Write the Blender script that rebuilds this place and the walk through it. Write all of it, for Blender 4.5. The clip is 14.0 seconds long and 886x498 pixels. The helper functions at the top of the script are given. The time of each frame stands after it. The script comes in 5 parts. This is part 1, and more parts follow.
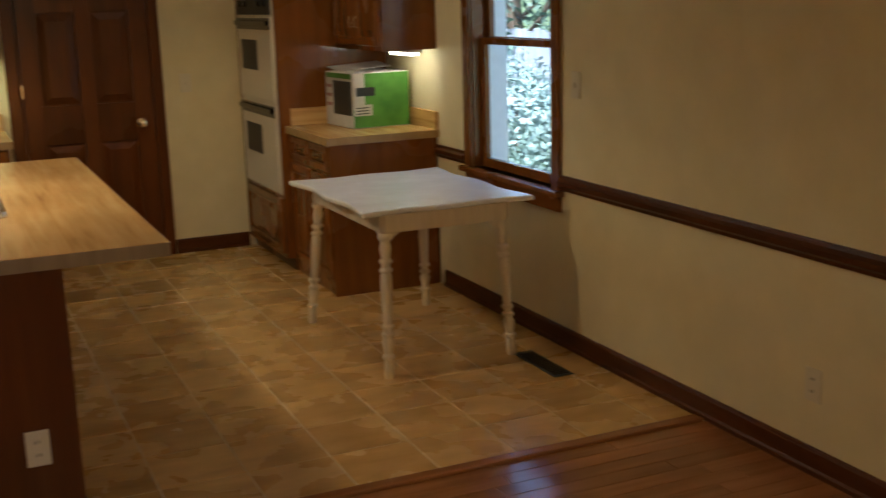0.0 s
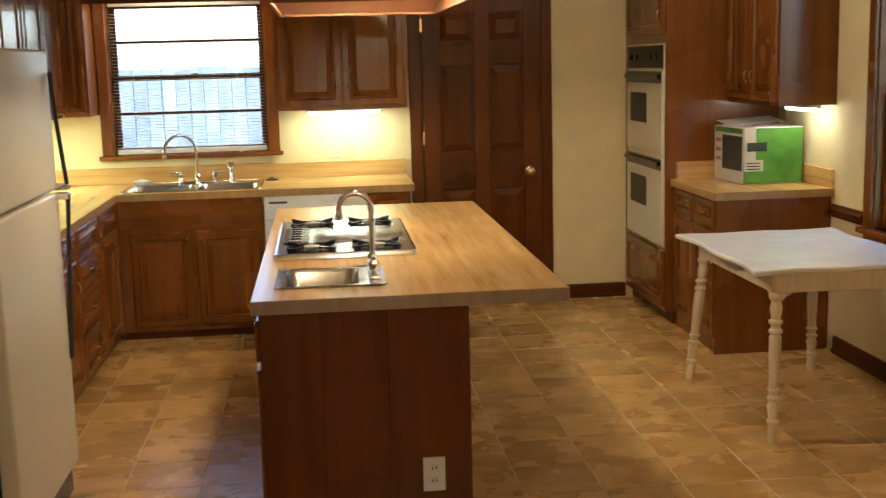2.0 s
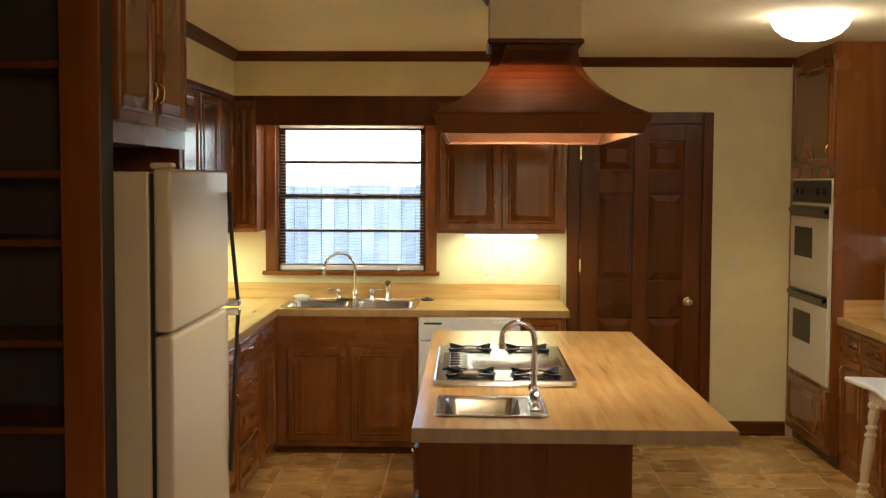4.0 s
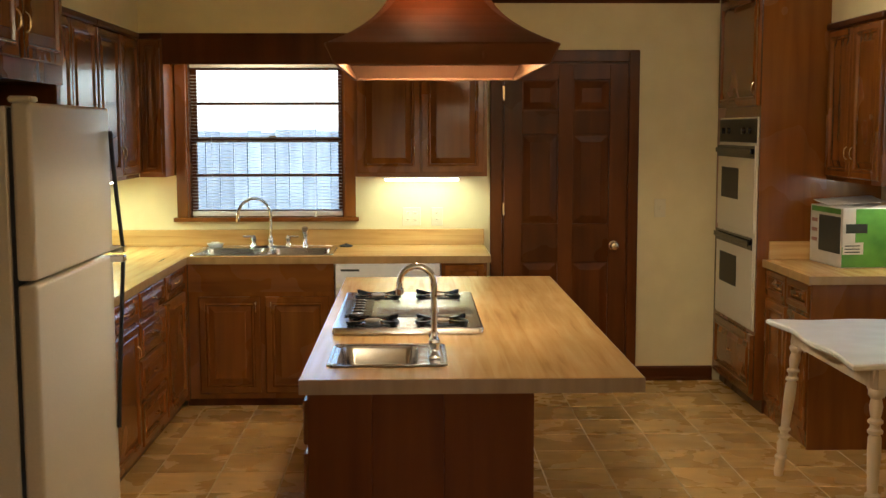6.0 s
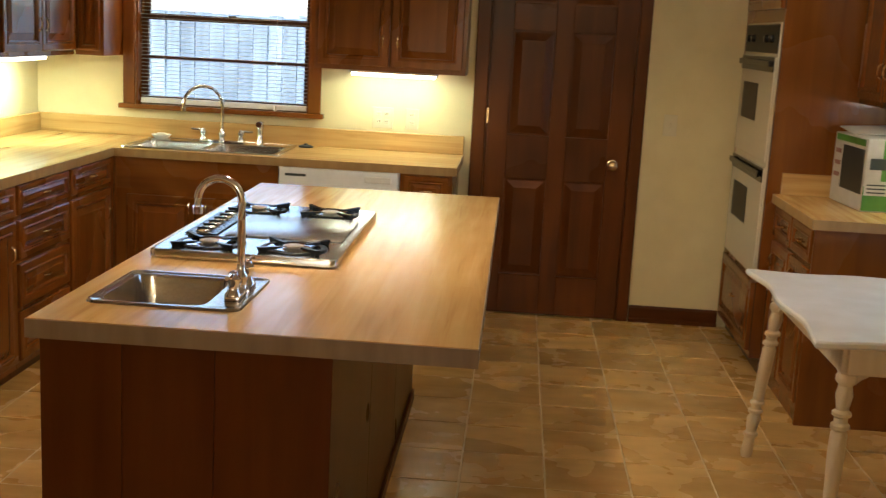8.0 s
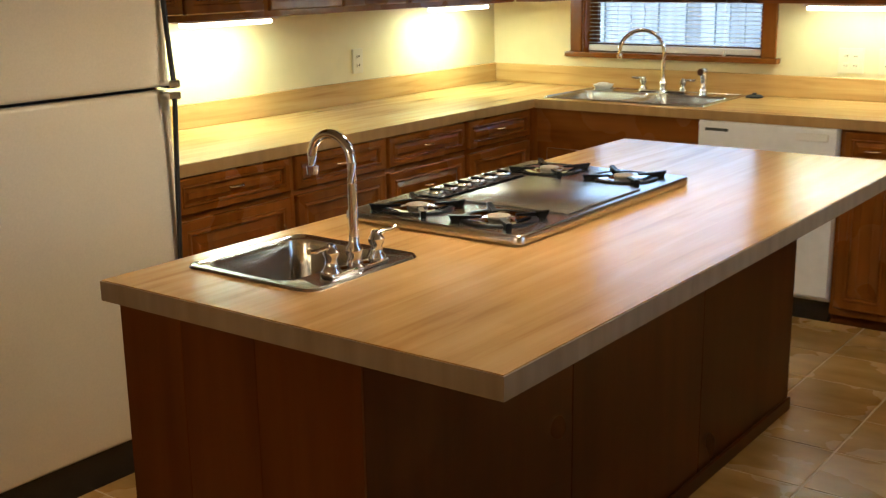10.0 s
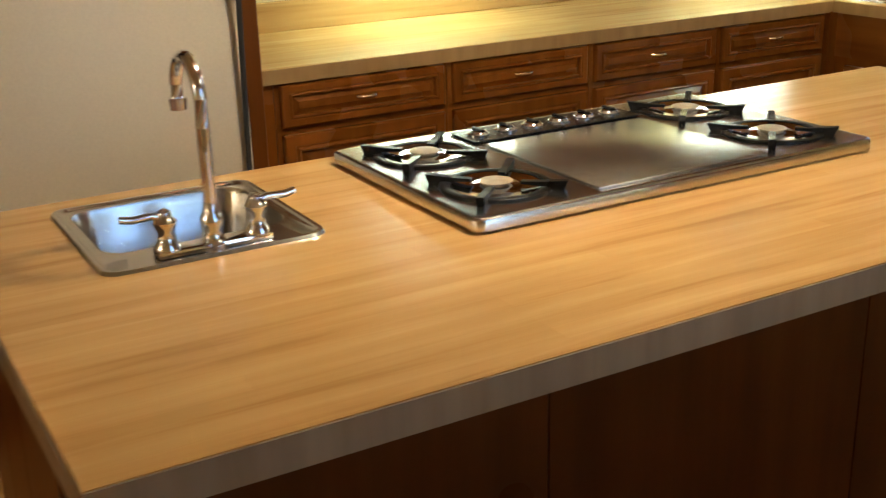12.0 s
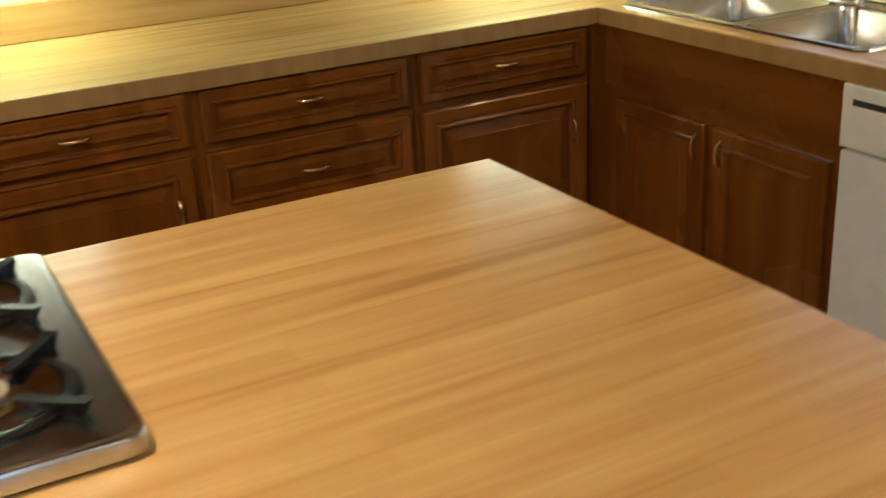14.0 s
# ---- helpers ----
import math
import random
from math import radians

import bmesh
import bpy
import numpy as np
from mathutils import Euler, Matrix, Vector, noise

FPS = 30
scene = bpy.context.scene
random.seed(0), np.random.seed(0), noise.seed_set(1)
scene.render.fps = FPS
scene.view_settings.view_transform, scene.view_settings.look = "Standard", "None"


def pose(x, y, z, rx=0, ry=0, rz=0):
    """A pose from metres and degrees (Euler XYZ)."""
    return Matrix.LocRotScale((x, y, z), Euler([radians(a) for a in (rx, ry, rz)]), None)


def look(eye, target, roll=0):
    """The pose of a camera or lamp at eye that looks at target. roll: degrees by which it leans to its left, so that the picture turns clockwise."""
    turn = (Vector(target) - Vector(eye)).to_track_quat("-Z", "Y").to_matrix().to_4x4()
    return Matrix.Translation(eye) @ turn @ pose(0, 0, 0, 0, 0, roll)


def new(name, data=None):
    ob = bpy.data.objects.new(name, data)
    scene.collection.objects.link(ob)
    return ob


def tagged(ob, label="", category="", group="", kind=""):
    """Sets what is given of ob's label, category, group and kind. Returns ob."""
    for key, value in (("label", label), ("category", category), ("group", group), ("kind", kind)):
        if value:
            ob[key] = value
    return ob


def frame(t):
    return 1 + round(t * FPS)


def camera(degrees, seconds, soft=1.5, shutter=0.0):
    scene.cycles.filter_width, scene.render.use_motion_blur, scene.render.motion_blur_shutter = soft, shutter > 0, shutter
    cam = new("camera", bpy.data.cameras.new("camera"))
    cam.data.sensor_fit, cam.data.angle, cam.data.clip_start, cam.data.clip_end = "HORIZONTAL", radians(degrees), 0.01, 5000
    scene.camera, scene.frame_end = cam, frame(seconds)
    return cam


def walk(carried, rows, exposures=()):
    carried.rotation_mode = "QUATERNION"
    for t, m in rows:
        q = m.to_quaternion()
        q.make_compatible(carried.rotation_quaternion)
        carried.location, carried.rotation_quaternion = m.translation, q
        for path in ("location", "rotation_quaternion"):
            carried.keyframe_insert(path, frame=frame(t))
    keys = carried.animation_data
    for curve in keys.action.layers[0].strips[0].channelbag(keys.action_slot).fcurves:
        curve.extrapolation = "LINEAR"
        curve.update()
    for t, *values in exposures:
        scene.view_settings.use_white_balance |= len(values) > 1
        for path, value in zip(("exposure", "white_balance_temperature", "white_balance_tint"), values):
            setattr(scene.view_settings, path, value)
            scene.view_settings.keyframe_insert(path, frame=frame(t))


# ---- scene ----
cam = camera(42.8, 14.0, soft=1.3, shutter=0.25)
PATH = [
    (0, (0.389, -3.621, 1.66), (1.187, -1.839, 1.225), -1.7),
    (0.5, (0.336, -3.584, 1.651), (0.868, -1.698, 1.253), -3.1),
    (1, (0.326, -3.603, 1.659), (0.781, -1.691, 1.291), -2.0),
    (1.5, (0.286, -3.592, 1.659), (0.647, -1.656, 1.31), -0.9),
    (2, (0.251, -3.615, 1.667), (0.455, -1.653, 1.338), -1.5),
    (2.5, (0.214, -3.616, 1.677), (0.3, -1.641, 1.372), -1.3),
    (3, (0.185, -3.604, 1.706), (0.157, -1.62, 1.458), -0.2),
    (5.3, (0.168, -3.565, 1.707), (0.125, -1.565, 1.675), 0.4),
    (5.5, (0.194, -3.495, 1.706), (0.223, -1.498, 1.603), -0.0),
    (6, (0.345, -3.35, 1.661), (0.397, -1.361, 1.452), -0.1),
    (6.5, (0.508, -3.18, 1.648), (0.495, -1.199, 1.375), 1.4),
    (7, (0.66, -2.916, 1.611), (0.733, -0.945, 1.28), 1.1),
    (7.2, (0.727, -2.819, 1.618), (0.81, -0.851, 1.268), 1.6),
    (9.5, (1.862, -1.731, 1.584), (0.932, -0.019, 1.131), 1.8),
    (10, (2.007, -1.446, 1.562), (0.844, 0.107, 1.077), -0.9),
    (10.5, (2.055, -1.14, 1.552), (0.753, 0.272, 0.994), -1.3),
    (11, (2.137, -0.832, 1.541), (0.666, 0.389, 0.954), -1.2),
    (11.5, (2.156, -0.523, 1.546), (0.548, 0.491, 0.925), -1.9),
    (12, (2.074, -0.168, 1.506), (0.436, 0.766, 0.839), -1.6),
    (12.5, (1.98, 0.221, 1.486), (0.354, 1.132, 0.763), -3.0),
    (13, (1.835, 0.646, 1.488), (0.19, 1.484, 0.724), -4.5),
    (13.5, (1.662, 1.053, 1.478), (0.022, 1.903, 0.707), -3.8),
    (14, (1.55, 1.494, 1.476), (-0.095, 2.355, 0.733), -3.2),
]
walk(cam, [(t, look(eye, target, roll)) for t, eye, target, roll in PATH], [(s, e, 5650, 10) for s, e in ((0, 1.9), (0.5, 2.05), (1, 2.35), (1.5, 2.5), (2.5, 2.75), (3, 2.75), (5.3, 2.25), (6, 2.35), (6.5, 2.45), (7.2, 2.45), (9.5, 2.35), (10.5, 2.4), (12, 2.4), (13, 2.37), (14, 2.13))])

# ---- light ----
world = bpy.data.worlds.new("sky")
scene.world = world
world.use_nodes = True
wn = world.node_tree
sky = wn.nodes.new("ShaderNodeTexSky")
sky.sky_type, sky.sun_disc = "NISHITA", False
sky.sun_elevation, sky.sun_rotation = radians(54), radians(250)
wn.nodes["Background"].inputs[1].default_value = 0.15
wn.links.new(sky.outputs[0], wn.nodes["Background"].inputs[0])


def lamp(name, kind, m, energy, color, **more):
    data = bpy.data.lights.new(name, kind)
    data.energy, data.color = energy, color
    ob = new(name, data)
    ob.matrix_world = m
    return ob


sun = lamp("sun", "SUN", pose(0, 0, 10, 36, 0, -70), 5.0, (1.0, 0.96, 0.90))
sun.data.angle = radians(3)


def strip_light(name, x, y, z, lx, ly, watts, color):
    ob = lamp(name, "AREA", pose(x, y, z), watts, color)
    ob.data.shape, ob.data.size, ob.data.size_y = "RECTANGLE", lx, ly
    return ob


FLUO = (0.79, 1.0, 0.62)
WARM = (1.0, 0.74, 0.42)
strip_light("undercabinet_lamp_a", -1.53, 1.82, 1.335, 0.05, 0.42, 1.25, FLUO)
strip_light("undercabinet_lamp_b", -1.53, 3.45, 1.335, 0.05, 0.42, 1.25, FLUO)
strip_light("undercabinet_lamp_c", 0.40, 3.86, 1.345, 0.58, 0.05, 0.95, FLUO)
strip_light("undercabinet_lamp_d", 2.92, 2.50, 1.345, 0.05, 0.28, 1.0, FLUO)
dome = lamp("dome_lamp", "POINT", pose(1.87, 2.10, 2.33), 0.5, WARM)
dome.data.shadow_soft_size = 0.12
hood_lamp = lamp("hood_lamp", "POINT", pose(0.41, 1.20, 2.03), 10.5, WARM)
hood_lamp.data.shadow_soft_size = 0.07
rear = lamp("living_room_lamp", "POINT", pose(1.0, -5.2, 2.25), 17.0, WARM)
rear.data.shadow_soft_size = 0.3


strip_light("valance_lamp", -0.61, 3.80, 2.20, 0.6, 0.05, 1.25, (1.0, 0.70, 0.38))


# ---- materials ----
def mat(name, rough=0.5, metal=0.0, color=(0.5, 0.5, 0.5)):
    m = bpy.data.materials.new(name)
    m.use_nodes = True
    b = m.node_tree.nodes["Principled BSDF"]
    b.inputs["Base Color"].default_value = (*color, 1)
    b.inputs["Roughness"].default_value = rough
    b.inputs["Metallic"].default_value = metal
    return m


def ramp_node(nt, stops):
    r = nt.nodes.new("ShaderNodeValToRGB")
    e = r.color_ramp.elements
    while len(e) < len(stops):
        e.new(0.5)
    for i, (p, c) in enumerate(stops):
        e[i].position, e[i].color = p, (*c, 1)
    return r


def textured(name, stops, scale, rough=0.5, metal=0.0, detail=6, distortion=0.0, bump=0.05, dist=0.002,
             vary=0.0, rough_var=0.08, blotch=0.25, blotch_scale=1.5):
    """Grain from stretched noise, large soft blotches, bump, and a random tone for each piece."""
    m = mat(name, rough, metal)
    nt, n = m.node_tree, m.node_tree.nodes
    b = n["Principled BSDF"]
    tc, mp = n.new("ShaderNodeTexCoord"), n.new("ShaderNodeMapping")
    mp.inputs["Scale"].default_value = scale
    oi = n.new("ShaderNodeObjectInfo")
    off = n.new("ShaderNodeVectorMath")
    off.operation = "ADD"
    mul = n.new("ShaderNodeMath")
    mul.operation, mul.inputs[1].default_value = "MULTIPLY", 37.0 if vary else 0.0
    nt.links.new(oi.outputs["Random"], mul.inputs[0])
    nt.links.new(tc.outputs["Object"], off.inputs[0])
    nt.links.new(mul.outputs[0], off.inputs[1])
    nt.links.new(off.outputs[0], mp.inputs["Vector"])
    tex = n.new("ShaderNodeTexNoise")
    tex.inputs["Scale"].default_value, tex.inputs["Detail"].default_value = 1.0, detail
    tex.inputs["Distortion"].default_value = distortion
    nt.links.new(mp.outputs[0], tex.inputs["Vector"])
    r = ramp_node(nt, stops)
    nt.links.new(tex.outputs["Fac"], r.inputs[0])
    big = n.new("ShaderNodeTexNoise")
    big.inputs["Scale"].default_value, big.inputs["Detail"].default_value = blotch_scale, 3
    nt.links.new(off.outputs[0], big.inputs["Vector"])
    mr = n.new("ShaderNodeMapRange")
    mr.inputs["From Min"].default_value, mr.inputs["From Max"].default_value = 0.3, 0.7
    mr.inputs["To Min"].default_value, mr.inputs["To Max"].default_value = 1 - blotch, 1 + blotch
    nt.links.new(big.outputs["Fac"], mr.inputs["Value"])
    vr = n.new("ShaderNodeMapRange")
    vr.inputs["To Min"].default_value, vr.inputs["To Max"].default_value = 1 - vary, 1 + vary
    nt.links.new(oi.outputs["Random"], vr.inputs["Value"])
    mm = n.new("ShaderNodeMath")
    mm.operation = "MULTIPLY"
    nt.links.new(mr.outputs[0], mm.inputs[0])
    nt.links.new(vr.outputs[0], mm.inputs[1])
    sc = n.new("ShaderNodeVectorMath")
    sc.operation = "SCALE"
    nt.links.new(r.outputs[0], sc.inputs[0])
    nt.links.new(mm.outputs[0], sc.inputs["Scale"])
    nt.links.new(sc.outputs[0], b.inputs["Base Color"])
    rr = n.new("ShaderNodeMapRange")
    rr.inputs["To Min"].default_value, rr.inputs["To Max"].default_value = rough - rough_var, rough + rough_var
    nt.links.new(big.outputs["Fac"], rr.inputs["Value"])
    nt.links.new(rr.outputs[0], b.inputs["Roughness"])
    if bump:
        bp = n.new("ShaderNodeBump")
        bp.inputs["Strength"].default_value, bp.inputs["Distance"].default_value = bump, dist
        nt.links.new(tex.outputs["Fac"], bp.inputs["Height"])
        nt.links.new(bp.outputs[0], b.inputs["Normal"])
    return m


CHERRY = [(0.2, (0.118, 0.034, 0.003)), (0.5, (0.182, 0.057, 0.006)), (0.8, (0.235, 0.080, 0.010))]
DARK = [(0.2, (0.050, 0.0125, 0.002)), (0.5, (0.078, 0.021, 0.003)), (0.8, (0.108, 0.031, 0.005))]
BUTCHER = [(0.24, (0.40, 0.215, 0.065)), (0.42, (0.55, 0.325, 0.105)), (0.6, (0.61, 0.385, 0.135)), (0.8, (0.68, 0.455, 0.18))]
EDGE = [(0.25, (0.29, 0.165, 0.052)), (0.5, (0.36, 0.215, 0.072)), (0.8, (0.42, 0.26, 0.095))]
M_wood = textured("cherry_wood", CHERRY, (14, 14, 1.1), 0.27, vary=0.08, distortion=0.2, blotch=0.12)
M_wood_h = textured("cherry_wood_across", CHERRY, (1.1, 1.1, 16), 0.27, vary=0.08, distortion=0.2, blotch=0.12)
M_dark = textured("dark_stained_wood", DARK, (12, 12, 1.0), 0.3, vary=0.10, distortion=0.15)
M_trim = textured("dark_trim_wood", DARK, (2, 2, 14), 0.35, vary=0.08)
M_top = textured("butcher_block_laminate", BUTCHER, (30, 1.8, 30), 0.22, bump=0.02, rough_var=0.05, distortion=0.5, blotch=0.1)
M_top_x = textured("butcher_block_laminate_across", BUTCHER, (1.8, 30, 30), 0.22, bump=0.02, rough_var=0.05, distortion=0.5, blotch=0.1)


def staves(m, turn):
    """Glued strips: a slight change of tone from strip to strip."""
    nt, n = m.node_tree, m.node_tree.nodes
    b = n["Principled BSDF"]
    before = b.inputs["Base Color"].links[0].from_socket
    tc, mp, br, mix = n.new("ShaderNodeTexCoord"), n.new("ShaderNodeMapping"), n.new("ShaderNodeTexBrick"), n.new("ShaderNodeMix")
    mp.inputs["Rotation"].default_value = (0, 0, turn)
    br.inputs["Color1"].default_value, br.inputs["Color2"].default_value = (0.86, 0.83, 0.78, 1), (1.08, 1.08, 1.1, 1)
    br.inputs["Mortar"].default_value = (0.85, 0.8, 0.74, 1)
    br.inputs["Scale"].default_value, br.inputs["Mortar Size"].default_value = 1.0, 0.0006
    br.inputs["Brick Width"].default_value, br.inputs["Row Height"].default_value = 0.62, 0.042
    br.offset, br.offset_frequency, br.squash = 0.37, 3, 1.0
    mix.data_type, mix.blend_type = "RGBA", "MULTIPLY"
    mix.inputs["Factor"].default_value = 0.4
    nt.links.new(tc.outputs["Object"], mp.inputs["Vector"])
    nt.links.new(mp.outputs[0], br.inputs["Vector"])
    nt.links.new(before, mix.inputs[6])
    nt.links.new(br.outputs["Color"], mix.inputs[7])
    nt.links.new(mix.outputs[2], b.inputs["Base Color"])


staves(M_top, math.pi / 2)
staves(M_top_x, 0.0)
for m_ in (M_wood, M_wood_h, M_dark, M_trim):
    m_.node_tree.nodes["Principled BSDF"].inputs["Specular IOR Level"].default_value = 0.25
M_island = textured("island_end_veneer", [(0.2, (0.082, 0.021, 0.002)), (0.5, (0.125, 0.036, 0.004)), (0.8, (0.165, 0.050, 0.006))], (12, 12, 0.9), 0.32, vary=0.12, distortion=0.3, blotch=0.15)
for m_ in (M_dark, M_trim, M_island):
    m_.node_tree.nodes["Principled BSDF"].inputs["Specular IOR Level"].default_value = 0.16
for m_ in (M_wood, M_wood_h):
    m_.node_tree.nodes["Principled BSDF"].inputs["Coat Weight"].default_value = 0.3
    m_.node_tree.nodes["Principled BSDF"].inputs["Coat Roughness"].default_value = 0.10
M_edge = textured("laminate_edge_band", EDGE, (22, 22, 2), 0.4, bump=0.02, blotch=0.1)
M_wall = textured("cream_wall_paint", [(0.3, (0.67, 0.56, 0.305)), (0.7, (0.73, 0.62, 0.35))], (5, 5, 5), 0.7, bump=0.08, dist=0.001, blotch=0.05)
M_ceil = textured("ceiling_paint", [(0.3, (0.74, 0.66, 0.48)), (0.7, (0.80, 0.72, 0.54))], (60, 60, 60), 0.9, bump=0.3, dist=0.003, blotch=0.04)
M_tile = textured("slate_look_tile", [(0.2, (0.36, 0.20, 0.052)), (0.42, (0.48, 0.28, 0.080)), (0.6, (0.56, 0.34, 0.105)), (0.82, (0.66, 0.43, 0.15))],
                  (3.5, 10.0, 5), 0.27, detail=8, distortion=0.15, bump=0.10, dist=0.003, vary=0.06, rough_var=0.08, blotch=0.15, blotch_scale=4)
M_grout = textured("grout", [(0.3, (0.58, 0.44, 0.24)), (0.7, (0.68, 0.53, 0.31))], (30, 30, 30), 0.9)
M_plank = textured("oak_floor", [(0.25, (0.21, 0.075, 0.02)), (0.5, (0.27, 0.105, 0.03)), (0.75, (0.32, 0.13, 0.04))], (1.2, 22, 22), 0.16, vary=0.05, bump=0.03)
M_fridge = textured("almond_enamel", [(0.3, (0.60, 0.535, 0.395)), (0.7, (0.645, 0.575, 0.43))], (150, 150, 150), 0.35, bump=0.1, dist=0.0006, blotch=0.02)
M_oven = mat("almond_oven_enamel", 0.25, 0, (0.62, 0.55, 0.42))
M_white = textured("white_enamel", [(0.3, (0.74, 0.74, 0.72)), (0.7, (0.80, 0.80, 0.78))], (20, 20, 20), 0.3, bump=0, blotch=0.02)
M_black = mat("black_enamel", 0.25, 0, (0.012, 0.011, 0.011))
M_iron = textured("cast_iron", [(0.3, (0.006, 0.006, 0.006)), (0.7, (0.014, 0.013, 0.012))], (90, 90, 90), 0.26, bump=0.1, dist=0.001)
M_iron.node_tree.nodes["Principled BSDF"].inputs["Specular IOR Level"].default_value = 0.2
M_glass_dark = mat("dark_oven_glass", 0.4, 0, (0.02, 0.016, 0.012))
M_glass_dark.node_tree.nodes["Principled BSDF"].inputs["Specular IOR Level"].default_value = 0.15
M_steel = textured("brushed_steel", [(0.3, (0.52, 0.51, 0.49)), (0.7, (0.62, 0.61, 0.58))], (200, 3, 200), 0.22, 1.0, bump=0.03, dist=0.0005, blotch=0.04)
M_polish = textured("polished_steel", [(0.3, (0.58, 0.57, 0.54)), (0.7, (0.64, 0.63, 0.60))], (3, 200, 200), 0.20, 1.0, bump=0.01, dist=0.0005, blotch=0.03, rough_var=0.03)
M_chrome = mat("chrome", 0.06, 1.0, (0.78, 0.79, 0.82))
M_brass = mat("brass", 0.25, 1.0, (0.62, 0.46, 0.25))
M_copper = textured("copper", [(0.3, (0.15, 0.065, 0.026)), (0.7, (0.22, 0.095, 0.038))], (3, 3, 2), 0.6, 0.85, bump=0.02, blotch=0.18, rough_var=0.1)
M_table = textured("white_painted_tabletop", [(0.3, (0.78, 0.75, 0.68)), (0.7, (0.86, 0.84, 0.78))], (9, 9, 9), 0.24, bump=0.03, blotch=0.05)
M_leg = textured("cream_painted_wood", [(0.3, (0.62, 0.50, 0.32)), (0.7, (0.72, 0.60, 0.42))], (30, 30, 4), 0.4, bump=0.04, blotch=0.08)
M_plate = mat("white_plastic", 0.35, 0, (0.75, 0.73, 0.68))
M_almond = mat("almond_plastic", 0.35, 0, (0.66, 0.58, 0.40))
M_slat = mat("blind_slat", 0.45, 0, (0.66, 0.65, 0.62))
M_green = textured("green_printed_cardboard", [(0.3, (0.05, 0.17, 0.02)), (0.6, (0.09, 0.25, 0.03)), (0.8, (0.14, 0.33, 0.05))], (7, 7, 9), 0.4, bump=0, blotch=0.15)
M_card = textured("white_cardboard", [(0.3, (0.50, 0.46, 0.40)), (0.7, (0.60, 0.56, 0.50))], (12, 12, 12), 0.6, bump=0.03, blotch=0.05)
M_print = mat("dark_print", 0.4, 0, (0.03, 0.035, 0.03))
# bush leaves made paler: bright washed-out haze is put into their colour
M_hazed_leaf = textured("hazed_leaves", [(0.3, (0.16, 0.24, 0.21)), (0.6, (0.23, 0.32, 0.30)), (0.8, (0.30, 0.40, 0.38))], (4, 4, 4), 0.5, bump=0, vary=0.2)
# bookcase interior: its deep shade is put into the near-black colour
M_unlit_wood = textured("unlit_bookcase_wood", [(0.3, (0.010, 0.004, 0.003)), (0.7, (0.020, 0.008, 0.005))], (12, 12, 1), 0.6)
M_cap = textured("tan_burner_enamel", [(0.3, (0.24, 0.20, 0.145)), (0.7, (0.33, 0.28, 0.20))], (60, 60, 60), 0.45, bump=0.05)
# greyer copy of the edge band: cool daylight is mixed into its colour
M_edge_daylit = textured("daylight_tinted_edge_band", [(0.25, (0.24, 0.175, 0.10)), (0.5, (0.305, 0.225, 0.135)), (0.8, (0.37, 0.28, 0.175))], (22, 22, 2), 0.35, bump=0.02, blotch=0.1)
M_leaf = textured("leaves", [(0.3, (0.07, 0.13, 0.09)), (0.6, (0.12, 0.19, 0.14)), (0.8, (0.17, 0.24, 0.19))], (4, 4, 4), 0.5, bump=0, vary=0.2)
M_bark = textured("bark", [(0.3, (0.06, 0.045, 0.03)), (0.7, (0.13, 0.10, 0.07))], (20, 20, 3), 0.9, bump=0.6, dist=0.02)
M_fence = textured("weathered_fence_board", [(0.3, (0.165, 0.19, 0.22)), (0.7, (0.27, 0.30, 0.335))], (20, 20, 1.5), 0.8, vary=0.22, bump=0.2)
M_grass = textured("grass_ground", [(0.3, (0.04, 0.08, 0.02)), (0.7, (0.10, 0.14, 0.05))], (6, 6, 6), 0.9, bump=0.5, dist=0.05)
M_red = mat("red_car_paint", 0.25, 0, (0.55, 0.02, 0.02))
M_door = textured("red_brown_door_wood", [(0.2, (0.064, 0.016, 0.002)), (0.5, (0.100, 0.027, 0.003)), (0.8, (0.135, 0.039, 0.005))], (12, 12, 1.0), 0.3, vary=0.10, distortion=0.6)
M_door.node_tree.nodes["Principled BSDF"].inputs["Specular IOR Level"].default_value = 0.2
M_griddle = textured("griddle_steel", [(0.3, (0.58, 0.57, 0.55)), (0.7, (0.68, 0.67, 0.64))], (200, 3, 200), 0.26, 1.0, bump=0.04, dist=0.0005, blotch=0.04)
M_lens = mat("lit_hood_lens", 0.4, 0, (0.9, 0.9, 0.86))
M_lens.node_tree.nodes["Principled BSDF"].inputs["Emission Color"].default_value = (1, 0.93, 0.80, 1)
M_lens.node_tree.nodes["Principled BSDF"].inputs["Emission Strength"].default_value = 5
M_faded = mat("faded_red_print", 0.5, 0, (0.30, 0.13, 0.10))
M_rubber = mat("rubber", 0.8, 0, (0.02, 0.02, 0.02))
M_glass = mat("window_glass", 0.0, 0, (1, 1, 1))
M_glass.node_tree.nodes["Principled BSDF"].inputs["Transmission Weight"].default_value = 1.0
M_glass.node_tree.nodes["Principled BSDF"].inputs["IOR"].default_value = 1.02
M_tube = mat("lit_tube_cover", 0.5, 0, (0.9, 0.9, 0.85))
M_tube.node_tree.nodes["Principled BSDF"].inputs["Emission Color"].default_value = (1, 0.95, 0.75, 1)
M_tube.node_tree.nodes["Principled BSDF"].inputs["Emission Strength"].default_value = 4
M_dome = mat("lit_frosted_glass", 0.4, 0, (0.9, 0.88, 0.8))
M_dome.node_tree.nodes["Principled BSDF"].inputs["Emission Color"].default_value = (1, 0.86, 0.6, 1)
M_dome.node_tree.nodes["Principled BSDF"].inputs["Emission Strength"].default_value = 2.5


